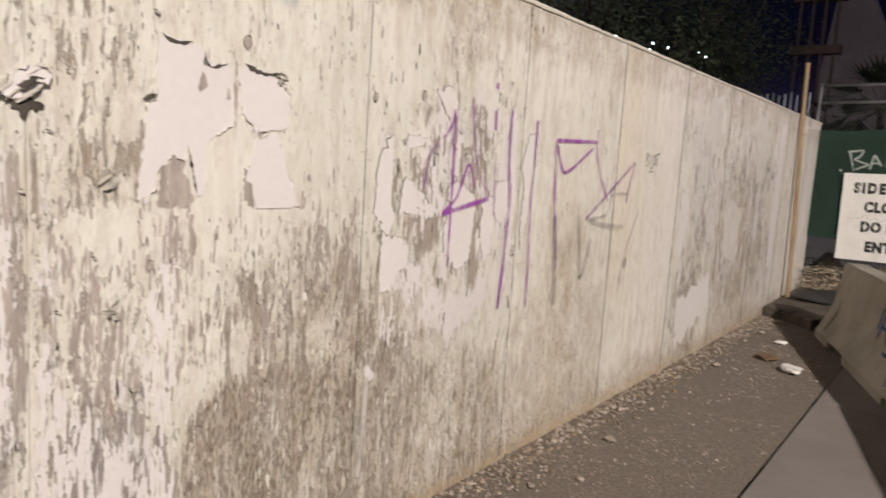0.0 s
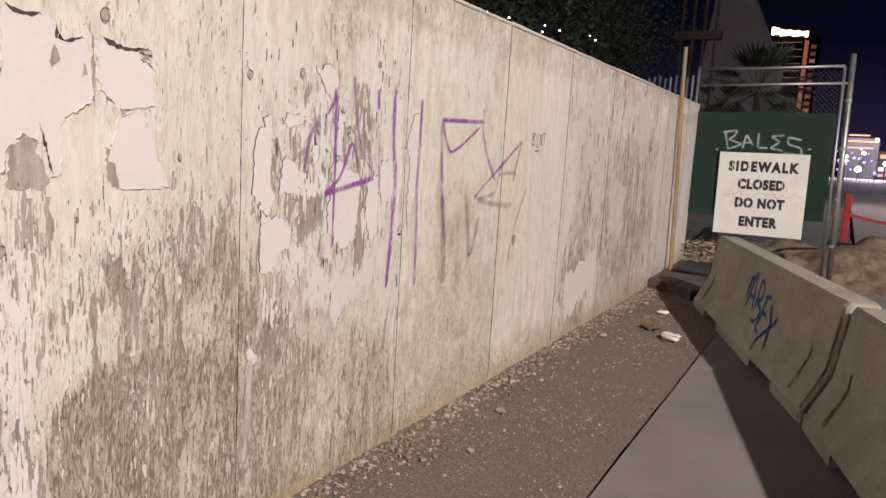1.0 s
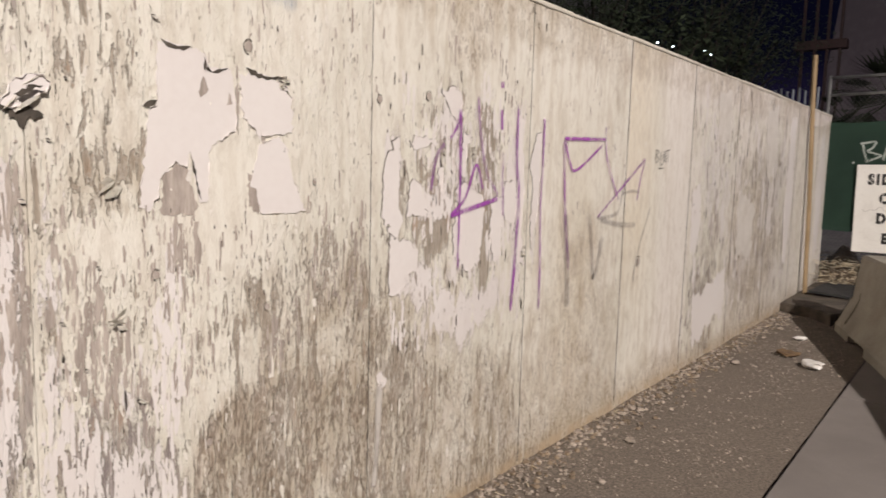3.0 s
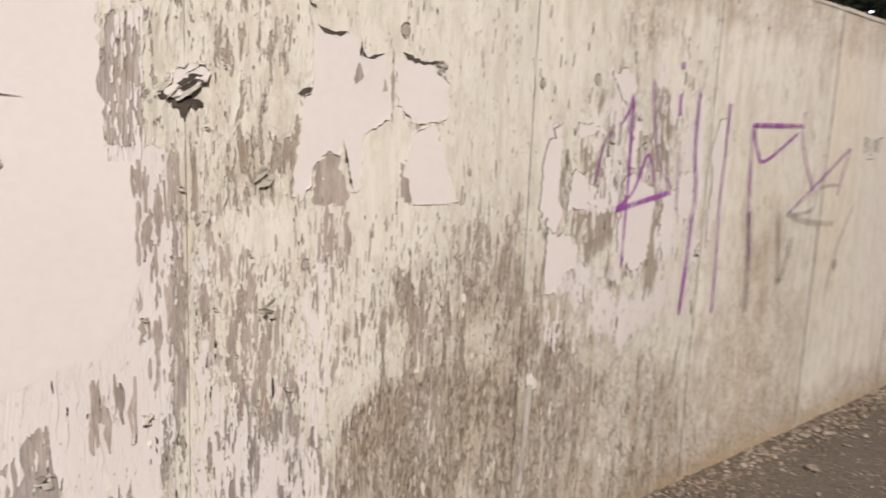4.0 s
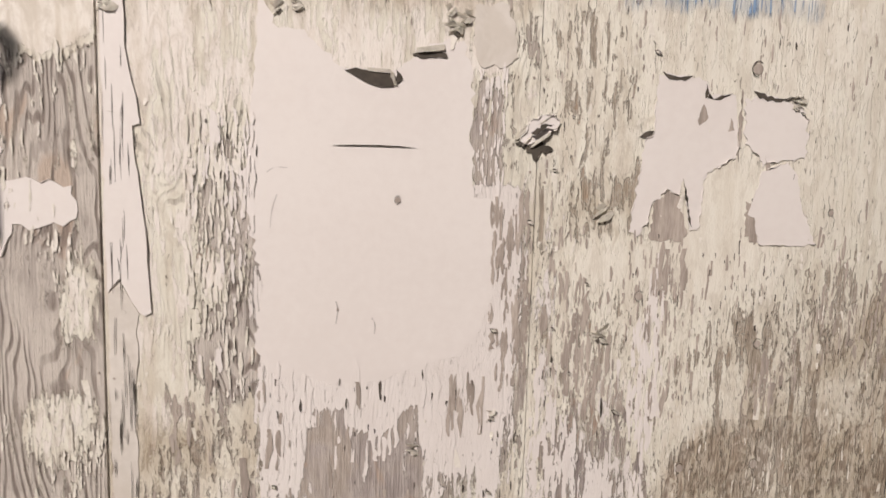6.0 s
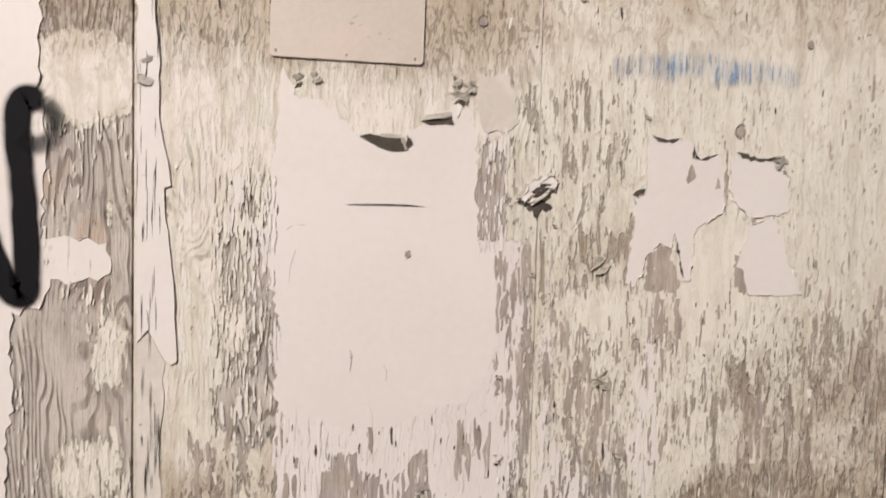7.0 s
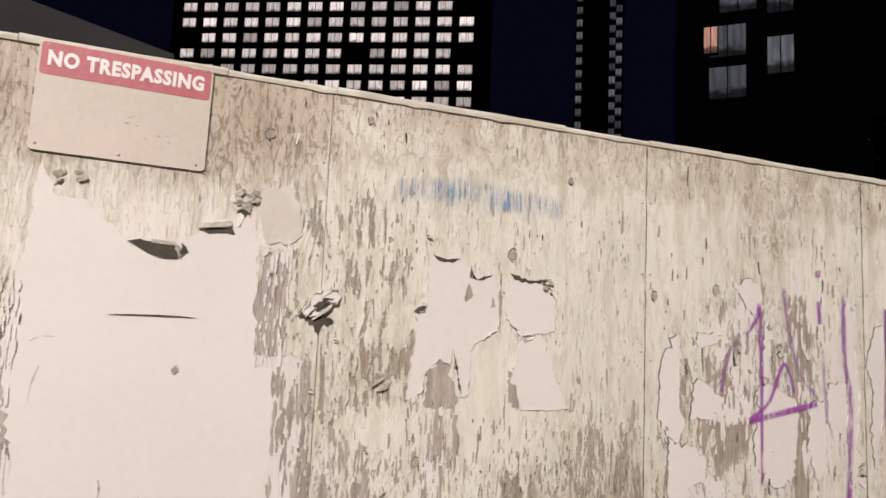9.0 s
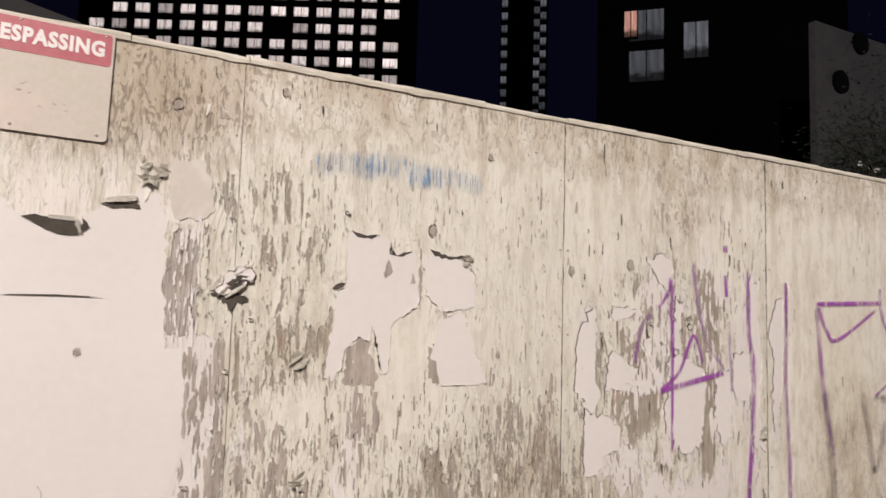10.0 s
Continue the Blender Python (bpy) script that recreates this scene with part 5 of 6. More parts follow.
def barrier(start, seed, label, BAR_DIR=BAR_DIR, BAR_OUT=BAR_OUT):
    r = random.Random(seed)
    b = thing("concrete_barrier", label, "barrier", "concrete barriers along the sidewalk")
    stations = [0.0, 0.015, 0.05, 0.3, 0.61, 0.62, 1.0, 1.19, 1.20, 1.6, 2.0, 2.41, 2.42, 2.8, 2.99, 3.0, 3.3, BAR_LEN - 0.05, BAR_LEN - 0.015, BAR_LEN]
    bm = bmesh.new()
    rows = []
    for s in stations:
        slot = 0.62 <= s <= 1.19 or 2.42 <= s <= 2.99
        shrink = {0.0: 0.02, 0.015: 0.006, BAR_LEN: 0.02, BAR_LEN - 0.015: 0.006}.get(s, 0.0)
        side = []
        for o, z in PROFILE:
            zz = max(z, 0.075) if slot else z
            zz -= shrink if z > 0.7 else 0
            side.append((o + shrink + r.uniform(-0.003, 0.003), zz + r.uniform(-0.0015, 0.0015)))
        ring = [start + BAR_DIR * s + BAR_OUT * o + Vector((0, 0, z)) for o, z in side]
        ring += [start + BAR_DIR * s + BAR_OUT * (BAR_W - o) + Vector((0, 0, z)) for o, z in side[::-1]]
        rows.append([bm.verts.new(p) for p in ring])
    for a, c in zip(rows, rows[1:]):
        for i in range(len(a)):
            j = (i + 1) % len(a)
            bm.faces.new((a[i], a[j], c[j], c[i]))
    bm.faces.new(rows[0][::-1])
    bm.faces.new(rows[-1])
    bmesh.ops.recalc_face_normals(bm, faces=bm.faces[:])
    part("body", bm, CONCRETE, b)
    # cast grooves at the ends of the sloping face
    for s in (0.32, BAR_LEN - 0.34):
        path = [start + BAR_DIR * (s + 0.02 * math.sin(z * 7)) + BAR_OUT * (face_offset(z) - 0.004) + Vector((0, 0, z)) for z in (0.12, 0.2, 0.3, 0.38, 0.46)]
        part("drip_groove", ribbon_bm(path[::-1], 0.045, -BAR_OUT, taper=-0.9), RUST, b, "rusty drip stain")
    for s in (0.03, BAR_LEN - 0.03):
        path = [start + BAR_DIR * s + BAR_OUT * (face_offset(z) - 0.004) + Vector((0, 0, z)) for z in (0.02, 0.12, 0.25, 0.36, 0.6, 0.74)]
        part("end_stain", ribbon_bm(path, 0.05, -BAR_OUT), RUST, b, "dark stain along the joint")
    # joining loop
    end = start + BAR_DIR * (BAR_LEN - 0.01) + BAR_OUT * (BAR_W / 2)
    part("steel_loop", tube_bm([end + Vector((0, 0, 0.55)), end + BAR_DIR * 0.04 + Vector((0, 0, 0.56)), end + BAR_DIR * 0.04 + Vector((0, 0, 0.62)), end + Vector((0, 0, 0.63))], 0.009, 8), METAL, b)
    return b


RUST = spray_material("rusty_run", (0.06, 0.048, 0.036), 0.8, (9, 9, 5), 0.45)
bar_one = barrier(BAR_START, 1, "grey-brown concrete traffic barrier with a blue spray tag")
DIR_TWO = Vector((-0.962, -0.272, 0.0)).normalized()
bar_two = barrier(BAR_START + BAR_DIR * (BAR_LEN + 0.05), 2, "grey-brown concrete traffic barrier with chipped end", DIR_TWO, Vector((-DIR_TWO.y, DIR_TWO.x, 0)))


def on_face(s, z):
    return BAR_START + BAR_DIR * s + BAR_OUT * (face_offset(z) - 0.006) + Vector((0, 0, z))


TAG = ([(1.66, 0.34), (1.72, 0.52), (1.78, 0.67), (1.83, 0.52), (1.87, 0.34)], [(1.70, 0.47), (1.86, 0.46)], [(1.94, 0.32), (1.95, 0.62), (2.05, 0.60), (2.06, 0.50), (1.96, 0.46), (2.09, 0.40), (2.07, 0.30), (1.94, 0.30)],
       [(2.28, 0.55), (2.17, 0.52), (2.16, 0.28), (2.29, 0.25)], [(2.16, 0.40), (2.27, 0.40)], [(2.34, 0.50), (2.42, 0.36), (2.56, 0.19)], [(2.56, 0.45), (2.44, 0.33), (2.34, 0.20), (2.36, 0.12)], [(1.62, 0.42), (1.66, 0.60), (1.74, 0.62)])
for k, pts in enumerate(TAG):
    path = [on_face(p.x - 0.03, p.y) - BAR_OUT * 0.001 * (k % 3) for p in spline(pts)]
    part("spray_stroke", ribbon_bm(path, 0.05, -BAR_OUT), BLUE_SPRAY, bar_one, "blue spray-paint stroke")


# ---- fence across the walkway ----
FX = 11.95


def fence():
    f = thing("chain_link_fence", "chain-link fence panel with dark green screen cloth and white tag", "fence")
    part("gate_post", tube_bm([(FX, -2.0, -0.1), (FX, -1.965, 1.5), (FX, -1.925, 3.17)], 0.038, 14), METAL, f, smooth=True)
    for z in (0.55, 1.2, 1.9, 2.55):
        part("clamp", tube_bm([(FX, -1.985 + 0.02 * z, z - 0.02), (FX, -1.985 + 0.02 * z, z + 0.02)], 0.05, 12), METAL, f)
    part("inner_post", tube_bm([(FX, -1.90, 0.0), (FX, -1.84, 3.0)], 0.022, 12), METAL, f, smooth=True)
    part("wall_post", tube_bm([(FX, 0.07, 0.0), (FX, 0.05, 3.0)], 0.022, 12), METAL, f, smooth=True)
    part("top_rail", tube_bm([(FX, 0.06, 2.97), (FX, -1.0, 2.985), (FX, -1.84, 3.01)], 0.02, 12), METAL, f, smooth=True)
    part("middle_rail", tube_bm([(FX, 0.06, 2.73), (FX, -1.92, 2.78)], 0.02, 12), METAL, f, smooth=True)
    # woven wire, zigzag strand by strand
    bm = bmesh.new()
    pitch, y0, y1, z0, z1 = 0.032, 0.04, -1.84, 0.1, 2.96
    count = int((y0 - y1) / pitch)
    steps = int((z1 - z0) / pitch)
    for i in range(count):
        pts = []
        for j in range(steps + 1):
            side = (j + i) % 2
            pts.append((FX + 0.02 + (0.003 if j % 2 else -0.003), y0 - pitch * (i + side), z0 + pitch * j))
        tube_bm(pts, 0.0019, 3, bm)
    tagged(part("chain_link", bm, WIRE, f, "galvanised diamond mesh"), kind="stuff")
    # screen cloth with slack folds
    bm = bmesh.new()
    rows = []
    for j in range(25):
        z = 0.86 + (2.36 - 0.86) * j / 24
        rows.append([])
        for i in range(41):
            y = 0.04 - 1.87 * i / 40
            sag = 0.012 * noise.noise((y * 3, z * 1.4, 0)) + 0.006 * noise.noise((y * 9, z * 5, 2))
            zz = z + 0.015 * math.sin(y * 5) * (j in (0, 24)) + 0.012 * (-y)
            rows[-1].append(bm.verts.new((FX - 0.012 + sag * 0.8, y, zz)))
    for a, b in zip(rows, rows[1:]):
        for i in range(40):
            bm.faces.new((a[i], b[i], b[i + 1], a[i + 1]))
    bmesh.ops.solidify(bm, geom=bm.faces[:], thickness=0.002)
    part("screen_cloth", bm, GREEN, f, "dark green screen cloth", smooth=True)
    # tag of angular letters in white spray
    def tag(y, z):
        return Vector((FX - 0.032, -0.36 - y, 1.86 + z))
    LETTERS = ([(0.05, 0.23), (0.08, 0.10), (0.12, -0.03)], [(0.02, 0.20), (0.22, 0.235)], [(0.22, 0.235), (0.18, 0.15), (0.11, 0.10)], [(0.11, 0.10), (0.30, 0.04)], [(0.30, 0.04), (0.10, -0.05)],
               [(0.31, -0.03), (0.35, 0.18)], [(0.35, 0.18), (0.45, 0.02)], [(0.32, 0.06), (0.42, 0.065)], [(0.51, 0.21), (0.515, 0.0)], [(0.515, 0.0), (0.65, 0.0)],
               [(0.85, 0.19), (0.68, 0.165)], [(0.68, 0.165), (0.80, 0.09)], [(0.80, 0.09), (0.68, 0.0)], [(0.68, 0.0), (0.85, -0.03)],
               [(1.075, 0.13), (0.90, 0.165)], [(0.90, 0.165), (0.905, 0.065)], [(0.905, 0.065), (1.075, 0.02)], [(1.075, 0.02), (1.10, -0.08)], [(1.10, -0.08), (0.86, -0.06)], [(-0.05, -0.06), (-0.02, -0.05)], [(1.16, 0.005), (1.21, 0.015)])
    for k, pts in enumerate(LETTERS):
        path = [tag(p.x, p.y) - Vector((0.001 * (k % 3), 0, 0)) for p in spline(pts, 6)]
        part("spray_stroke", ribbon_bm(path, 0.05, (-1, 0, 0)), WHITE_SPRAY, f, "pale spray-paint letter stroke")


fence()

# ---- sidewalk closed board ----
def closed_sign():
    s = thing("sidewalk_sign", "white sidewalk closed board with black stencil letters on the fence", "sign")
    w = 1.19
    part("board", box_bm((-w / 2, 0, -w / 2), (w / 2, 0.012, w / 2), 0.003), BOARD_WHITE, s)
    for text, z, size in (("SIDEWALK", 0.39, 0.185), ("CLOSED", 0.135, 0.183), ("DO NOT", -0.135, 0.180), ("ENTER", -0.405, 0.185)):
        lettering("letter", text, size, BLACK, s, pose(0.0, -0.0015, z, 90) @ Matrix.Diagonal((0.82, 1.0, 1.0, 1.0)), 0.0122, "black stencil letter", 1.33 if text == "SIDEWALK" else 1.15)
    # pale breaks of the stencil
    r = random.Random(4)
    for z, places in ((0.39, (-0.405, -0.19)), (0.135, (-0.27, -0.025, 0.28)), (-0.135, (-0.27, -0.15, 0.17))):
        for x in places:
            part("stencil_gap", box_bm((x - 0.004, -0.0032, z - 0.07), (x + 0.004, -0.0024, z + 0.07)), BOARD_WHITE, s)
    for k in range(9):
        x = -0.5 + 0.115 * k
        pts = [(x, -0.0 + r.uniform(-0.02, 0.03)), (x + 0.04, r.uniform(-0.05, 0.04)), (x + 0.09, r.uniform(-0.04, 0.03)), (x + 0.13, r.uniform(-0.03, 0.03))]
        path = [Vector((p.x, -0.004, p.y)) for p in spline(pts)]
        part("pencil_scrawl", ribbon_bm(path, 0.012, (0, -1, 0)), SMOKE, s, "faint grey scrawl")
    for x in (-0.5, 0.5):
        for z in (-0.5, 0.5):
            part("wire_tie", tube_bm([(x, -0.004, z), (x + 0.02, 0.03, z), (x + 0.01, 0.07, z + 0.02)], 0.003, 6), WIRE, s)
    s.matrix_world = pose(FX - 0.075, -0.9855, 1.1885, 0, -0.8, -90)


closed_sign()


# timber stake tied against the far end of the hoarding
stake = thing("timber_stake", "tall yellow-brown timber stake leaning on the hoarding", "stake")
part("pole", tube_bm([(10.62, -0.10, 0.0), (10.55, -0.075, 1.3), (10.42, -0.045, 2.55), (10.38, -0.04, 3.06)], 0.027, 8), YELLOW, stake)
part("tie", tube_bm([(10.46, -0.10, 2.2), (10.46, -0.03, 2.2)], 0.012, 8), METAL, stake)


# ---- ground things ----
def kerb_ledge():
    bm = bmesh.new()
    outline = [(9.75, 0.0), (9.62, -0.35), (9.25, -0.62), (9.6, -0.75), (11.6, -0.9), (11.8, 0.0)]
    top = [bm.verts.new((x, y, 0.11 + 0.01 * math.sin(x * 5))) for x, y in outline]
    low = [bm.verts.new((x - 0.02, y - 0.01, -0.05)) for x, y in outline]
    bm.faces.new(top)
    for i in range(len(outline)):
        j = (i + 1) % len(outline)
        bm.faces.new((top[j], top[i], low[i], low[j]))
    bmesh.ops.recalc_face_normals(bm, faces=bm.faces[:])
    bmesh.ops.bevel(bm, geom=[e for e in bm.edges if all(v.co.z > 0.05 for v in e.verts)], offset=0.012, segments=2, affect="EDGES")
    # soil coloured dark, so the barrier's shadow on the ledge is in its colour
    tagged(part("kerb_ledge", bm, SHADED_SOIL), "low soil-covered concrete ledge at the wall's end, coloured as shaded", "ledge", kind="structure")


kerb_ledge()


def soil_heap(cx, cy, rx, ry, h, seed, label):
    bm = bmesh.new()
    nx = 40
    rows = []
    for j in range(nx + 1):
        rows.append([])
        for i in range(nx + 1):
            u, v = 2 * i / nx - 1, 2 * j / nx - 1
            d = math.sqrt(u * u + v * v)
            z = h * max(0, 1 - d) ** 0.8 * (0.75 + 0.6 * noise.noise((u * 2.3 + seed, v * 2.3, seed))) + 0.05 * noise.noise((u * 9, v * 9, seed)) * (d < 1)
            rows[-1].append(bm.verts.new((cx + u * rx, cy + v * ry, -0.15 + max(-0.02, z))))
    for a, b in zip(rows, rows[1:]):
        for i in range(nx):
            bm.faces.new((a[i], a[i + 1], b[i + 1], b[i]))
    tagged(part("earth_bank", bm, SOIL, smooth=True), label, "soil")


soil_heap(13.6, -2.6, 1.5, 2.0, 0.95, 3, "heap of loose brown soil behind the fence")
soil_heap(13.7, -1.2, 1.5, 1.3, 0.75, 11, "rough bank of brown soil under the fence cloth")
soil_heap(16.5, -4.2, 2.4, 2.4, 0.9, 5, "long heap of brown excavated soil beside the road")
soil_heap(12.9, -0.3, 1.3, 0.9, 0.85, 8, "dry grassy soil bank beneath the fence")


def scatter(name, label, material, count, seed, place, size, kind="stone"):
    rg = random.Random(seed)
    verts, faces = [], []
    for _ in range(count):
        x, y, z = place(rg)
        s = size(rg)
        k = len(verts)
        a = rg.uniform(0, math.tau)
        if kind == "stone":
            ring = [(math.cos(a + i * math.tau / 5) * s * rg.uniform(0.7, 1.1), math.sin(a + i * math.tau / 5) * s * rg.uniform(0.7, 1.1)) for i in range(5)]
            verts += [(x + p, y + q, z - 0.3 * s) for p, q in ring]
            verts += [(x + p * 0.72, y + q * 0.72, z + s * rg.uniform(0.35, 0.6)) for p, q in ring]
            faces += [(k + i, k + (i + 1) % 5, k + 5 + (i + 1) % 5, k + 5 + i) for i in range(5)] + [tuple(k + 5 + i for i in range(5))]
        else:
            dx, dy = math.cos(a) * s, math.sin(a) * s
            w = s * 0.07
            verts += [(x - dy / s * w, y + dx / s * w, z), (x + dy / s * w, y - dx / s * w, z), (x + dx + dy / s * w, y + dy - dx / s * w, z + s * 0.12), (x + dx - dy / s * w, y + dy + dx / s * w, z + s * 0.12), (x + dx / 2, y + dy / 2, z + w * 1.6)]
            faces += [(k, k + 1, k + 4), (k + 1, k + 2, k + 4), (k + 2, k + 3, k + 4), (k + 3, k, k + 4)]
    mesh = bpy.data.meshes.new(name)
    mesh.from_pydata(verts, [], faces)
    mesh.materials.append(material)
    return tagged(new(name, mesh), label, "gravel" if kind == "stone" else "debris", kind="stuff")


def near_wall(rg):
    y = -0.012 - abs(rg.gauss(0, 0.19)) * (0.6 + 0.8 * noise.noise((rg.random() * 9, 2, 2)) ** 2)
    return rg.uniform(2.0, 9.6), max(y, -1.1), 0.002


def on_strip(rg):
    while True:
        x, y = rg.uniform(1.5, 9.6), rg.uniform(-1.11, -0.02)
        if noise.noise((x * 1.6, y * 2.4, 3)) + 0.5 * noise.noise((x * 6, y * 6, 9)) > rg.uniform(-0.35, 0.35):
            return x, y, -0.004


scatter("gravel", "loose pale stones gathered along the hoarding's foot", STONE, 2600, 1, near_wall, lambda g: 0.003 + 0.017 * g.random() ** 4)
scatter("grit", "fine brown grit scattered over worn asphalt", STONE, 8500, 2, on_strip, lambda g: 0.0014 + 0.005 * g.random() ** 3)
scatter("pebbles", "scattered small pale pebbles on the asphalt strip", STONE, 1600, 3, on_strip, lambda g: 0.002 + 0.012 * g.random() ** 5)
scatter("clods", "small dark clods of soil along the hoarding's foot", SOIL, 900, 8, near_wall, lambda g: 0.004 + 0.018 * g.random() ** 3)
scatter("stalks", "dry straw stalks lying at the hoarding's foot", STRAW, 110, 4, near_wall, lambda g: g.uniform(0.02, 0.07), "stalk")
scatter("dry_weeds", "dry straw-coloured weeds under the fence", STRAW, 900, 6, lambda g: (g.uniform(11.4, 13.4), g.uniform(-1.0, 0.3), g.uniform(0.1, 0.45)), lambda g: g.uniform(0.05, 0.16), "stalk")


def rubble(x, y, s, seed, material, name, label, category, flat=0.5):
    rg = random.Random(seed)
    bm = bmesh.new()
    bmesh.ops.create_icosphere(bm, subdivisions=2, radius=s)
    for v in bm.verts:
        v.co *= rg.uniform(0.55, 1.3) if name != "stone" else rg.uniform(0.75, 1.15)
        v.co.z *= flat
    lowest = min(v.co.z for v in bm.verts)
    bmesh.ops.translate(bm, verts=bm.verts[:], vec=(x, y, -lowest - 0.006))
    tagged(part(name, bm, material), label, category)


for k, (x, y, s) in enumerate(((4.42, -0.06, 0.028), (4.35, -0.10, 0.022), (4.62, -0.34, 0.03), (5.2, -0.10, 0.026), (4.05, -0.20, 0.02), (4.0, -0.45, 0.022), (5.8, -0.12, 0.03), (3.75, -0.3, 0.018), (6.9, -0.3, 0.035))):
    rubble(x, y, s, 60 + k, STONE, "stone", "rough pale stone on the gritty strip", "stone", 0.6)
rubble(7.22, -0.84, 0.085, 81, PAPER, "crumpled_paper", "crumpled white paper lying on the pavement", "litter", 0.45)
rubble(8.3, -0.52, 0.06, 83, PAPER, "paper_scrap", "small white paper scrap on the pavement", "litter", 0.3)
rubble(7.55, -0.58, 0.10, 82, RAG, "brown_rag", "flattened brown rag lying on the pavement", "litter", 0.25)
bm = box_bm((10.5, -0.62, 0.11), (11.6, -0.16, 0.14), 0.008)
for v in bm.verts:
    v.co.z += 0.06 * noise.noise((v.co.x * 2, v.co.y * 3, 1)) + 0.02
tagged(part("rubber_mat", bm, BLACK_MAT), "black rubber mat lying on the ledge", "mat")


# ---- street beyond ----
red_post = thing("red_delineator", "red plastic traffic delineator beside the fence post", "traffic post")
part("body", box_bm((19.8, -2.24, -0.16), (19.95, -2.08, 1.05), 0.03), RED, red_post)
part("foot", box_bm((19.6, -2.5, -0.16), (20.2, -1.85, -0.08), 0.02), BLACK_MAT, red_post)
tape = thing("barrier_tape", "red plastic barrier tape sagging from the fence post", "tape")
path = [Vector((12.0 + 6 * t, -2.03 - 2.6 * t, 1.02 - 0.30 * math.sin(math.pi * t * 0.8) - 0.05 * t)) for t in [i / 14 for i in range(15)]]
part("ribbon", ribbon_bm(path, 0.045, (-0.35, -0.9, 0.2)), RED, tape)
far_pave = box_bm((18, -30, -0.158), (60, -2.4, -0.03), 0.02)
tagged(part("pavement_far", far_pave, WALKWAY), "pale concrete apron across the far street", "pavement", kind="structure")


def street_light(x, y, z, r, material, label):
    s = thing("street_light", label, "light", "far street lights")
    bm = bmesh.new()
    bmesh.ops.create_uvsphere(bm, u_segments=12, v_segments=8, radius=r)
    bmesh.ops.translate(bm, verts=bm.verts[:], vec=(x, y, z))
    part("globe", bm, material, s)
    part("pole", tube_bm([(x, y, -0.16), (x, y, z - r * 0.8)], 0.028, 6), TOWER, s)


def far(az, dist, z):
    return 0.74 + dist * math.sin(radians(az)), -2.03 + dist * math.cos(radians(az)), z


rg = random.Random(9)
for k in range(44):
    material, word = ((STREET_WHITE, "white"), (STREET_VIOLET, "violet"), (STREET_ORANGE, "orange"))[(0, 1, 1, 2, 1)[k % 5]]
    d = rg.uniform(110, 190)
    street_light(*far(rg.uniform(89.2, 93.2), d, rg.uniform(0.9, 4.5) * d / 120), rg.uniform(0.14, 0.42) * (1.3 if k in (0, 5, 10) else 0.6), material, "small " + word + " light far down the road")

# glare of lamps over the far roadway
street_light(36.0, -5.4, 6.4, 0.22, STREET_WHITE, "bright pinkish-white lamp over the far roadway")
far_lamp = bpy.data.lights.new("far_street_lamp_light", "POINT")
far_lamp.energy, far_lamp.color, far_lamp.shadow_soft_size = 2600, (1.0, 0.86, 0.9), 0.3
new("far_street_lamp_light", far_lamp).location = (36.0, -5.4, 6.05)
# fill lamp added to brighten the walls of the far buildings
far_glow = bpy.data.lights.new("far_facade_fill_light", "POINT")
far_glow.energy, far_glow.color, far_glow.shadow_soft_size = 60000, (0.95, 0.82, 1.0), 0.6
street_light(158.0, -6.4, 7.4, 0.32, STREET_WHITE, "bright white lamp added to light the far facades")
new("far_facade_fill_light", far_glow).location = (158.0, -6.4, 6.9)

arcade = thing("neon_building", "low building with glowing orange roof edges", "building")
ax, ay, _ = far(90.5, 180, 0)
part("wall", box_bm((ax, ay - 4, -0.16), (ax + 12, ay + 2.5, 8.6), 0.2), PALE_END, arcade)
for z, w in ((8.9, 2.0), (7.6, 3.6), (6.2, 3.0)):
    part("neon_band", box_bm((ax - 0.4, ay - w, z), (ax - 0.1, ay + 2.0, z + 0.35), 0.05), STREET_ORANGE, arcade)

# added block; its lit panels stand for the hazy glow of the street
glow_row = thing("street_glow_row", "far low added block with panels of pink and white glow", "building")
sx, sy, _ = far(91.2, 200, 0)
part("wall", box_bm((sx, sy - 9, -0.16), (sx + 8, sy + 7, 6.4), 0.2), PALE_END, glow_row)
rg = random.Random(15)
y = sy - 8.6
while y < sy + 6:
    w = rg.uniform(0.5, 1.6)
    for z0, z1 in ((0.3, 1.3), (1.6, 2.8), (3.2, 4.2), (4.6, 5.6)):
        if rg.random() < 0.8:
            part("window", box_bm((sx - 0.3, y, z0), (sx - 0.05, y + w, z1 - rg.uniform(0, 0.5)), 0.04), rg.choice((STREET_GLOW_PINK, STREET_GLOW_WHITE, STREET_ORANGE, STREET_GLOW_PINK)), glow_row)
    y += w + rg.uniform(0.3, 0.9)


# ---- towers ----
def tower(name, label, corner, along, width, height, depth):
    """A dark slab: corner is its facade's near foot, along its facade's direction."""
    t = thing(name, label, "building")
    a = Vector((math.cos(along), math.sin(along), 0))
    n = Vector((-a.y, a.x, 0))
    bm = bmesh.new()
    base = [corner, corner + a * width, corner + a * width + n * depth, corner + n * depth]
    lo = [bm.verts.new((p.x, p.y, -0.16)) for p in base]
    hi = [bm.verts.new((p.x, p.y, height)) for p in base]
    bm.faces.new(lo[::-1])
    bm.faces.new(hi)
    for i in range(4):
        j = (i + 1) % 4
        bm.faces.new((lo[i], lo[j], hi[j], hi[i]))
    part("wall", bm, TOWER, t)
    return t, a, n


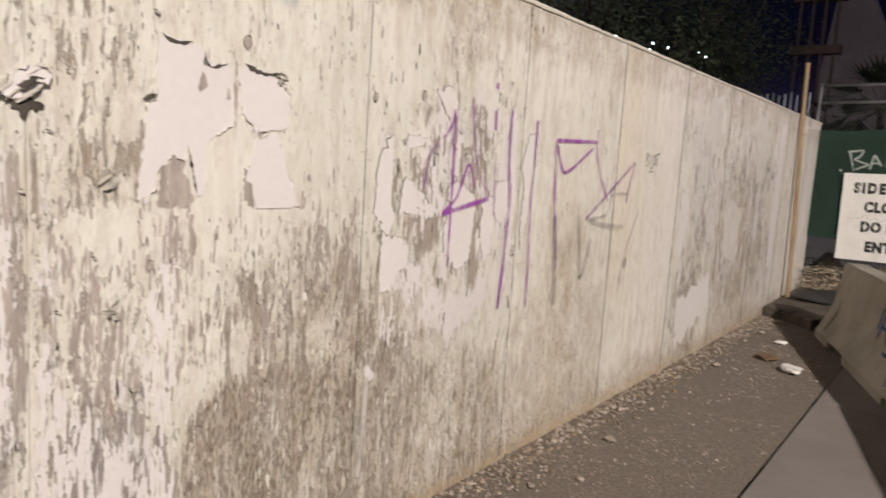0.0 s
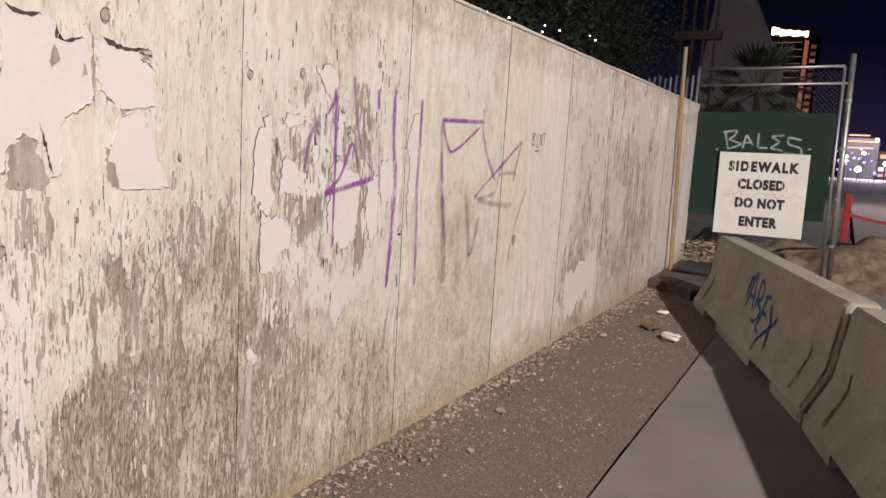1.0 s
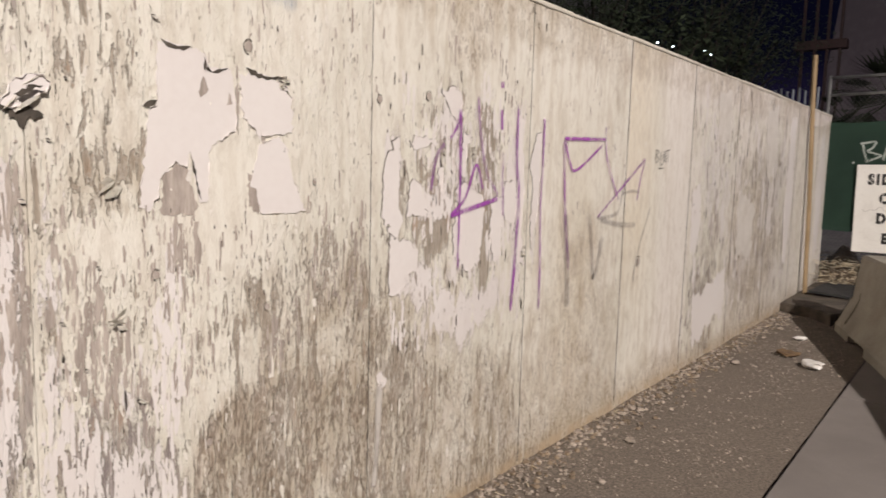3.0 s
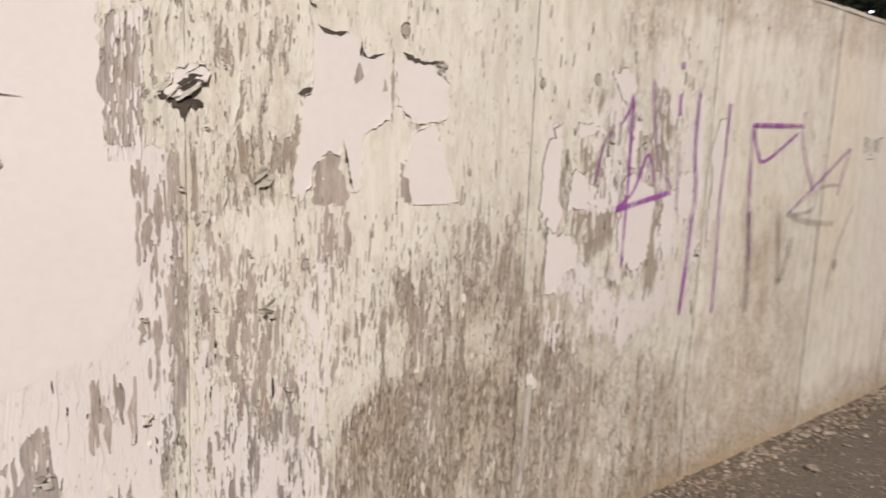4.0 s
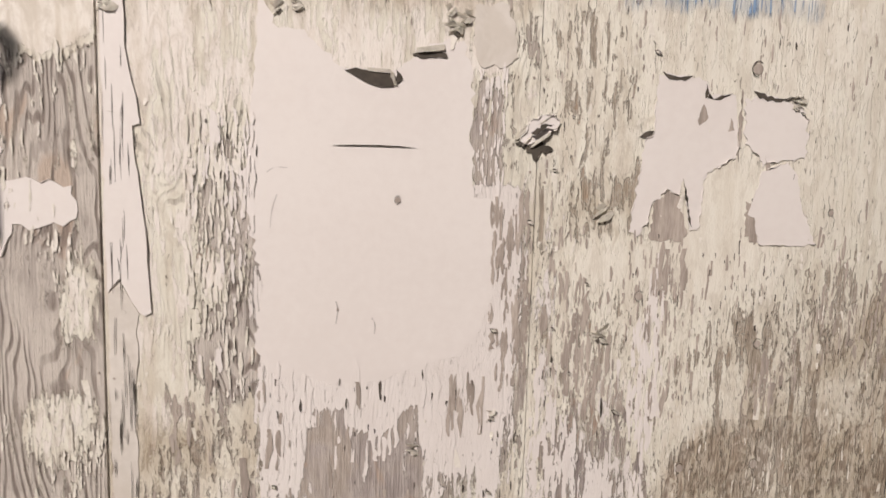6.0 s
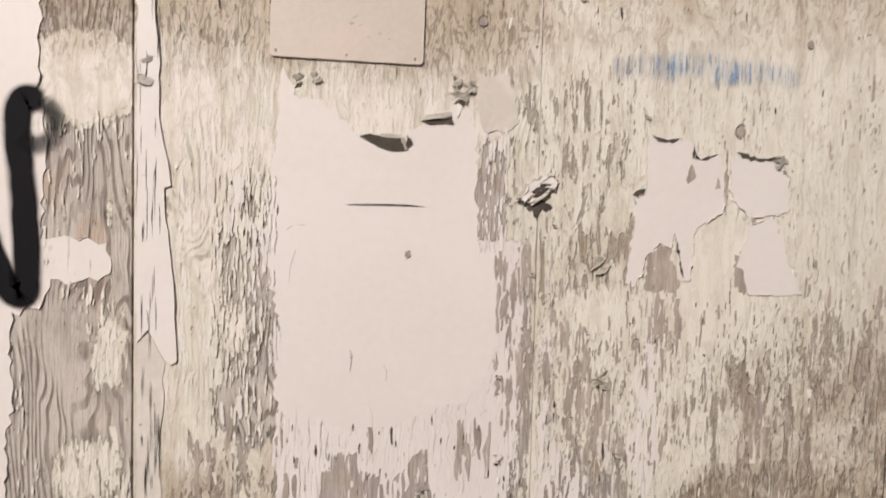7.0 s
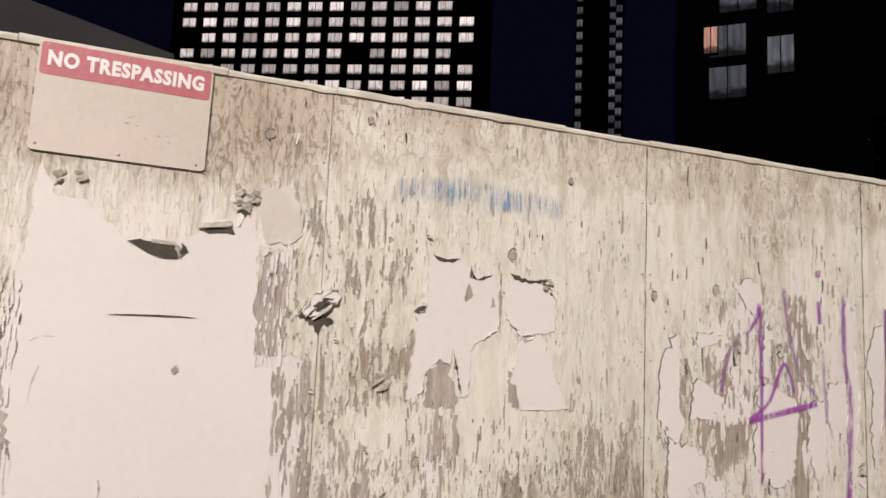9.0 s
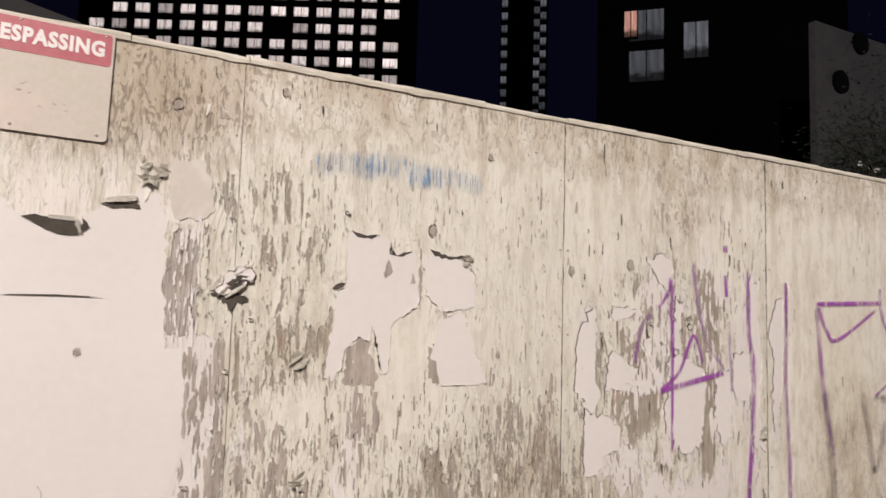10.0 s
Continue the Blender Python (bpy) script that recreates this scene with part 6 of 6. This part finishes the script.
def window_mesh(w, h):
    """Frame with a middle bar, as one mesh; panes as another."""
    f = bmesh.new()
    for lo, hi in (((-w / 2, -0.25, -h / 2), (-w / 2 + 0.12, 0, h / 2)), ((w / 2 - 0.12, -0.25, -h / 2), (w / 2, 0, h / 2)), ((-0.06, -0.2, -h / 2), (0.06, 0, h / 2)), ((-w / 2, -0.35, -h / 2 - 0.15), (w / 2, 0, -h / 2)), ((-w / 2, -0.3, h / 2 - 0.1), (w / 2, 0, h / 2))):
        f = box_bm(lo, hi, 0, f)
    p = bmesh.new()
    k = 8
    for i in range(k):
        x0, x1 = -w / 2 + 0.12 + (w - 0.24) * i / k, -w / 2 + 0.12 + (w - 0.24) * (i + 1) / k
        y0, y1 = (-0.05, -0.12) if i % 2 else (-0.12, -0.05)
        p.faces.new([p.verts.new(v) for v in ((x0, y0, -h / 2), (x1, y1, -h / 2), (x1, y1, h / 2 - 0.1), (x0, y0, h / 2 - 0.1))])
    return f, p


def curtain_material(name, colour, strength):
    """Lit curtains behind glass: folds, a darker lower third, each room its own brightness."""
    m, t, p = nodes_of(name)
    n = Net(t)
    c = n.add("ShaderNodeTexCoord").outputs["Object"]
    sep = n.add("ShaderNodeSeparateXYZ")
    n.put(sep.inputs[0], c)
    r = n.rand()
    shift = n.add("ShaderNodeCombineXYZ")
    n.put(shift.inputs[0], n.math("MULTIPLY", r, 300.0))
    folds = n.noise(n.coords(2.2, 1, 0.25, shift.outputs[0]), 1, 3)
    items = n.noise(n.coords(0.9, 1, 1.6, shift.outputs[0]), 1, 2)
    level = n.math("MULTIPLY", n.ramp(folds, 0.3, 0.7, 0.55, 1.1), n.ramp(r, 0.0, 1.0, 0.35, 1.15, False))
    level = n.math("MULTIPLY", level, n.ramp(n.math("ADD", sep.outputs[2], n.math("MULTIPLY", items, 1.6)), -0.5, 0.4, 0.12, 1.0))
    n.put(p.inputs["Emission Strength"], n.math("MULTIPLY", level, strength))
    p.inputs["Emission Color"].default_value = (*colour, 1)
    p.inputs["Base Color"].default_value = (0.02, 0.02, 0.02, 1)
    p.inputs["Roughness"].default_value = 0.3
    return m


CURTAIN = curtain_material("lit_curtains", (1.0, 0.85, 0.82), 1.15)
CURTAIN_DIM = curtain_material("dim_curtains", (0.85, 0.88, 1.0), 0.16)
CURTAIN_PINK = curtain_material("pink_curtains", (1.0, 0.5, 0.4), 0.9)


def add_window(parent, frame_mesh, pane_mesh, m):
    w = new("window", frame_mesh)
    w.parent = parent
    w.matrix_local = m
    p = new("pane", pane_mesh)
    p.parent = w
    return w


def window_meshes(w, h, material):
    f, p = window_mesh(w, h)
    fm, pm = bpy.data.meshes.new("window"), bpy.data.meshes.new("pane")
    f.to_mesh(fm), p.to_mesh(pm)
    f.free(), p.free()
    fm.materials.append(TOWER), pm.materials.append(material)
    return fm, pm


def hotel_tower():
    phi = radians(28)
    n = Vector((math.sin(phi), math.cos(phi), 0))
    a = Vector((math.cos(phi), -math.sin(phi), 0))
    origin = Vector((1.0, -2.2, 0)) + n * 160
    left = math.tan(radians(-28.2)) * 160
    right = math.tan(radians(-4.1)) * 160
    t, _, _ = tower("hotel_tower", "tall dark hotel tower with a grid of lit curtained windows", origin + a * (left - 2), -phi, right - left + 3.5, 135, 40)
    pitch = (right - left) / 14
    fm, pm = window_meshes(pitch * 0.68, 2.5, CURTAIN)
    r = random.Random(21)
    for i in range(14):
        for j in range(19):
            z = 31.0 + 3.95 * j
            if r.random() < 0.05 or (i == 13 and j in (9, 12)):
                continue
            c = origin + a * (left + pitch * (i + 0.5)) - n * 0.1
            add_window(t, fm, pm, Matrix.Translation((c.x, c.y, z)) @ Matrix.Rotation(-phi, 4, "Z"))


hotel_tower()


def slim_tower():
    phi = radians(34)
    n = Vector((math.sin(phi), math.cos(phi), 0))
    a = Vector((math.cos(phi), -math.sin(phi), 0))
    o = Vector((1.0, -2.2, 0)) + n * 240
    t, _, _ = tower("slim_tower", "slim dark tower with two columns of dim windows", o + a * -8, -phi, 16.5, 160, 25)
    fm, pm = window_meshes(2.2, 3.0, CURTAIN_DIM)
    for j in range(24):
        for u, s in ((-6.6, 1), (4.6, 0), (6.8, 1)):
            c = o + a * u - n * 0.1
            add_window(t, fm, pm, Matrix.Translation((c.x, c.y, 50 + 4.6 * j + (2 if not s else 0))) @ Matrix.Rotation(-phi, 4, "Z"))


slim_tower()


def office_block():
    phi = radians(45)
    n = Vector((math.sin(phi), math.cos(phi), 0))
    a = Vector((math.cos(phi), -math.sin(phi), 0))
    o = Vector((1.0, -2.2, 0)) + n * 75
    t, _, _ = tower("apartment_block", "dark apartment block with a few lit windows", o + a * -6.5, -phi, 24, 60, 20)
    big, big_pane = window_meshes(3.7, 3.5, CURTAIN_DIM)
    bright, bright_pane = window_meshes(2.6, 4.0, CURTAIN_DIM)
    pink, pink_pane = window_meshes(1.5, 3.0, CURTAIN_PINK)
    for u, z, kind in ((-1.4, 32.3, 0), (-1.4, 27.9, 0), (-0.4, 37.0, 0), (3.5, 30.3, 1), (3.5, 36.6, 1), (3.5, 42.0, 1), (-1.4, 42.0, 0), (-3.0, 32.4, 2)):
        c = o + a * u - n * (0.12 if kind != 2 else 0.5)
        f, p = ((big, big_pane), (bright, bright_pane), (pink, pink_pane))[kind]
        add_window(t, f, p, Matrix.Translation((c.x, c.y, z)) @ Matrix.Rotation(-phi, 4, "Z"))


office_block()

# grey rendered end wall with two dark round vents
end_wall = thing("grey_building", "grey rendered building end with dark round openings", "building")
part("wall", box_bm((41.4, 25.0, -0.16), (60, 25.5, 20.6), 0.05), PALE_END, end_wall)
for x, z in ((45.9, 20.0), (43.7, 17.0)):
    bm = bmesh.new()
    bmesh.ops.create_cone(bm, cap_ends=True, segments=24, radius1=0.75, radius2=0.75, depth=0.3)
    bmesh.ops.rotate(bm, verts=bm.verts[:], matrix=Matrix.Rotation(radians(90), 3, "X"))
    bmesh.ops.translate(bm, verts=bm.verts[:], vec=(x, 24.95, z))
    part("round_vent", bm, TOWER, end_wall)
for k, (x, z) in enumerate(((43.2, 11.6), (44.0, 11.5), (45.0, 11.4), (46.4, 11.2))):
    street_light(x, 23.5, z - 0.2, 0.16, PANE, "small white lamp behind the hoarding")

for x, z in ((10.66, 3.66), (11.46, 3.72), (12.9, 3.73), (13.0, 3.86), (13.75, 3.90), (15.5, 4.08), (15.9, 4.05), (14.6, 3.40), (15.0, 3.38)):
    street_light(x, 3.0, z, 0.017, STREET_WHITE, "tiny white lamp among the trees")

# dark sloping canopy behind the hoarding
canopy = thing("canopy_roof", "dark sloping canopy roof behind the hoarding", "roof")
bm = bmesh.new()
pts = [(-9, 14, 8.9), (-3.2, 14, 8.35), (0.9, 14, 7.45), (0.9, 14, 7.2), (-3.2, 14, 7.3), (-9, 14, 7.6)]
f = bm.faces.new([bm.verts.new(p) for p in pts])
res = bmesh.ops.extrude_face_region(bm, geom=[f])
for v in res["geom"]:
    if isinstance(v, bmesh.types.BMVert):
        v.co.y += 6
bmesh.ops.recalc_face_normals(bm, faces=bm.faces[:])
part("deck", bm, GREY_WALL, canopy)
for x in (-8, -1.5):
    part("column", tube_bm([(x, 16, -0.16), (x, 16, 7.5)], 0.15, 10), GREY_WALL, canopy)

# far hotel with roof sign and lit floor edges
far_hotel = thing("far_hotel", "distant dark hotel with orange-lit floors and a bright roof sign", "building")
part("wall", box_bm((402, 17.5, -0.16), (425, 40.5, 66), 0.3), TOWER, far_hotel)
for j in range(17):
    part("lit_floor_edge", box_bm((401.2, 24.6, 62.5 - 3.45 * j), (401.9, 39.5 + 0.1 * j, 62.75 - 3.45 * j), 0.05), NEON, far_hotel)
part("lit_column", box_bm((401.0, 21.8, 4), (401.9, 23.6, 63.5), 0.1), NEON, far_hotel)
for j in range(16):
    part("window", box_bm((401.4, 18.2, 59.5 - 3.45 * j), (401.9, 20.6, 61.3 - 3.45 * j), 0.05), PANE_PINK, far_hotel)
bm = bmesh.new()
for k in range(9):
    y = 39.2 - 1.9 * k
    box_bm((400.5, y - 1.6, 66.2 + 0.35 * math.sin(k * 2.1) - 0.12 * k), (401, y, 69.4 - 0.2 * k + 0.8 * (k in (0, 1)) - 0.3 * (k % 2)), 0.2, bm)
part("roof_sign", bm, NEON_SIGN, far_hotel, "glowing warm white roof sign")

sail = thing("sail_roof", "pale pointed sail-like roof in the dark", "building")
bm = bmesh.new()
pts = [(60, 7.9, 18), (60, 7.0, 18), (60, 6.3, 15.6), (60, 3.4, 9.2), (60, 3.2, 2), (60, 9.6, 2)]
f = bm.faces.new([bm.verts.new(p) for p in pts])
res = bmesh.ops.extrude_face_region(bm, geom=[f])
for v in res["geom"]:
    if isinstance(v, bmesh.types.BMVert):
        v.co.x += 5
bmesh.ops.recalc_face_normals(bm, faces=bm.faces[:])
part("shell", bm, SAIL, sail)
frame_tower = thing("steel_frame_tower", "dark reddish steel frame with platforms", "tower")
RUSTY = surface("reddish_steel", (0.022, 0.011, 0.010), (0.04, 0.018, 0.016), 0.7, 1, 8, 0.004)
for y in (6.3, 7.0, 7.7, 8.4):
    part("column", box_bm((50, y, -0.16), (50.2, y + 0.16, 16), 0.02), RUSTY, frame_tower)
for z in (9.4, 12.6, 15.6):
    part("platform", box_bm((49.8, 6.0, z), (50.6, 8.9, z + 0.55), 0.03), RUSTY, frame_tower)

# railing far behind the trees; its bars glow in place of light on them
bars = thing("glowing_railing", "far white railing with bars that glow as if lit", "railing")
for i in range(9):
    part("bar", box_bm((27, 3.0 + 0.19 * i, -0.16), (27.05, 3.06 + 0.19 * i, 4.55 - 0.05 * (i % 3)), 0.01), RAILING_GLOW, bars)


# ---- trees behind the hoarding ----
def tree(name, label, x, y, h, crown, seed, leaves=5200, leaf=0.16):
    rg = random.Random(seed)
    t = thing(name, label, "tree", at=(0, 0, 0))
    top = Vector((x + rg.uniform(-0.3, 0.3), y, h * 0.62))
    bm = tube_bm([(x, y, -0.2), (x + 0.1, y, h * 0.25), (x - 0.05, y + 0.1, h * 0.45), tuple(top)], 0.02 * h + 0.04, 9, None, 0.07)
    tips = []
    for k in range(11):
        a = rg.uniform(0, math.tau)
        start = Vector((x, y, h * rg.uniform(0.3, 0.6)))
        end = Vector((x + math.cos(a) * crown * rg.uniform(0.4, 0.9), y + math.sin(a) * crown * rg.uniform(0.4, 0.9), h * rg.uniform(0.55, 0.98)))
        mid = start.lerp(end, 0.5) + Vector((0, 0, -0.15))
        tube_bm([start, mid, end], 0.06, 6, bm, 0.015)
        tips += [mid, end, start.lerp(end, 0.75)]
    part("trunk", bm, BARK, t)
    verts, faces = [], []
    for _ in range(leaves):
        c = rg.choice(tips)
        p = c + Vector((rg.gauss(0, crown * 0.2), rg.gauss(0, crown * 0.2), rg.gauss(-0.1, h * 0.07)))
        d = Vector((rg.gauss(0, 1), rg.gauss(0, 1), rg.gauss(-0.6, 0.7))).normalized()
        s = d.orthogonal().normalized()
        l = leaf * rg.uniform(0.6, 1.4)
        k = len(verts)
        verts += [tuple(p), tuple(p + d * l * 0.5 + s * l * 0.16), tuple(p + d * l), tuple(p + d * l * 0.5 - s * l * 0.16)]
        faces.append((k, k + 1, k + 2, k + 3))
    mesh = bpy.data.meshes.new("crown")
    mesh.from_pydata(verts, [], faces)
    mesh.materials.append(LEAF)
    ob = new("crown", mesh)
    ob.parent = t
    tagged(ob, "dark green leaves", kind="stuff")


for k, (x, y, h, c) in enumerate(((17.5, 6.6, 6.4, 2.0), (19.5, 7.5, 9.5, 3.0), (24.0, 8.6, 10.5, 3.2), (29.0, 8.2, 11.5, 3.2), (24.0, 5.6, 8.0, 2.2), (34.0, 7.6, 12, 3.2), (13.8, 3.4, 4.6, 1.2))):
    tree("tree", "dark leafy tree behind the hoarding at night", x, y, h, c, 10 + k)
tree("young_tree", "small green tree before a grey building", 47.0, 23.2, 13.6, 0.75, 40, 900, 0.22)


def palm(x, y, h, seed, crown):
    rg = random.Random(seed)
    t = thing("palm_tree", "dark fan palm standing behind the fence", "palm")
    part("trunk", tube_bm([(x, y, -0.2), (x + 0.15, y, h * 0.5), (x, y, h)], 0.22, 10, None, 0.16), BARK, t)
    for k in range(34):
        a, e = rg.uniform(0, math.tau), rg.uniform(-0.7, 1.3)
        d = Vector((math.cos(a) * math.cos(e), math.sin(a) * math.cos(e), math.sin(e)))
        side = d.cross(Vector((0, 0, 1))).normalized()
        base = Vector((x, y, h))
        bm = bmesh.new()
        for i in range(13):
            w = (i / 12 - 0.5) * 2.2
            dd = (d * math.cos(w) + side * math.sin(w)).normalized()
            hub = base + d * crown * 0.45
            tipp = hub + dd * crown * 0.6 + Vector((0, 0, -0.18 * crown))
            q = dd.cross(Vector((0, 0, 1))).normalized() * 0.03 * crown
            bm.faces.new([bm.verts.new(p) for p in (hub, hub.lerp(tipp, 0.5) + q, tipp, hub.lerp(tipp, 0.5) - q)])
        tube_bm([base, base + d * crown * 0.45], 0.025, 4, bm)
        part("frond", bm, LEAF, t)


palm(38, 2.1, 5.0, 3, 3.0)
palm(42, 4.4, 4.4, 4, 2.4)

# street lamp that lights the walk, standing behind the walker
lamp = thing("street_lamp", "tall street lamp on the road behind", "street lamp")
part("pole", tube_bm([(-8.6, -18.6, -0.16), (-8.6, -18.6, 14.0), (-8.6, -18.2, 14.25), (-8.6, -16.9, 14.3)], 0.09, 12, None, 0.05), METAL, lamp, smooth=True)
part("head", box_bm((-8.85, -17.0, 14.1), (-8.35, -16.2, 14.28), 0.03), METAL, lamp)
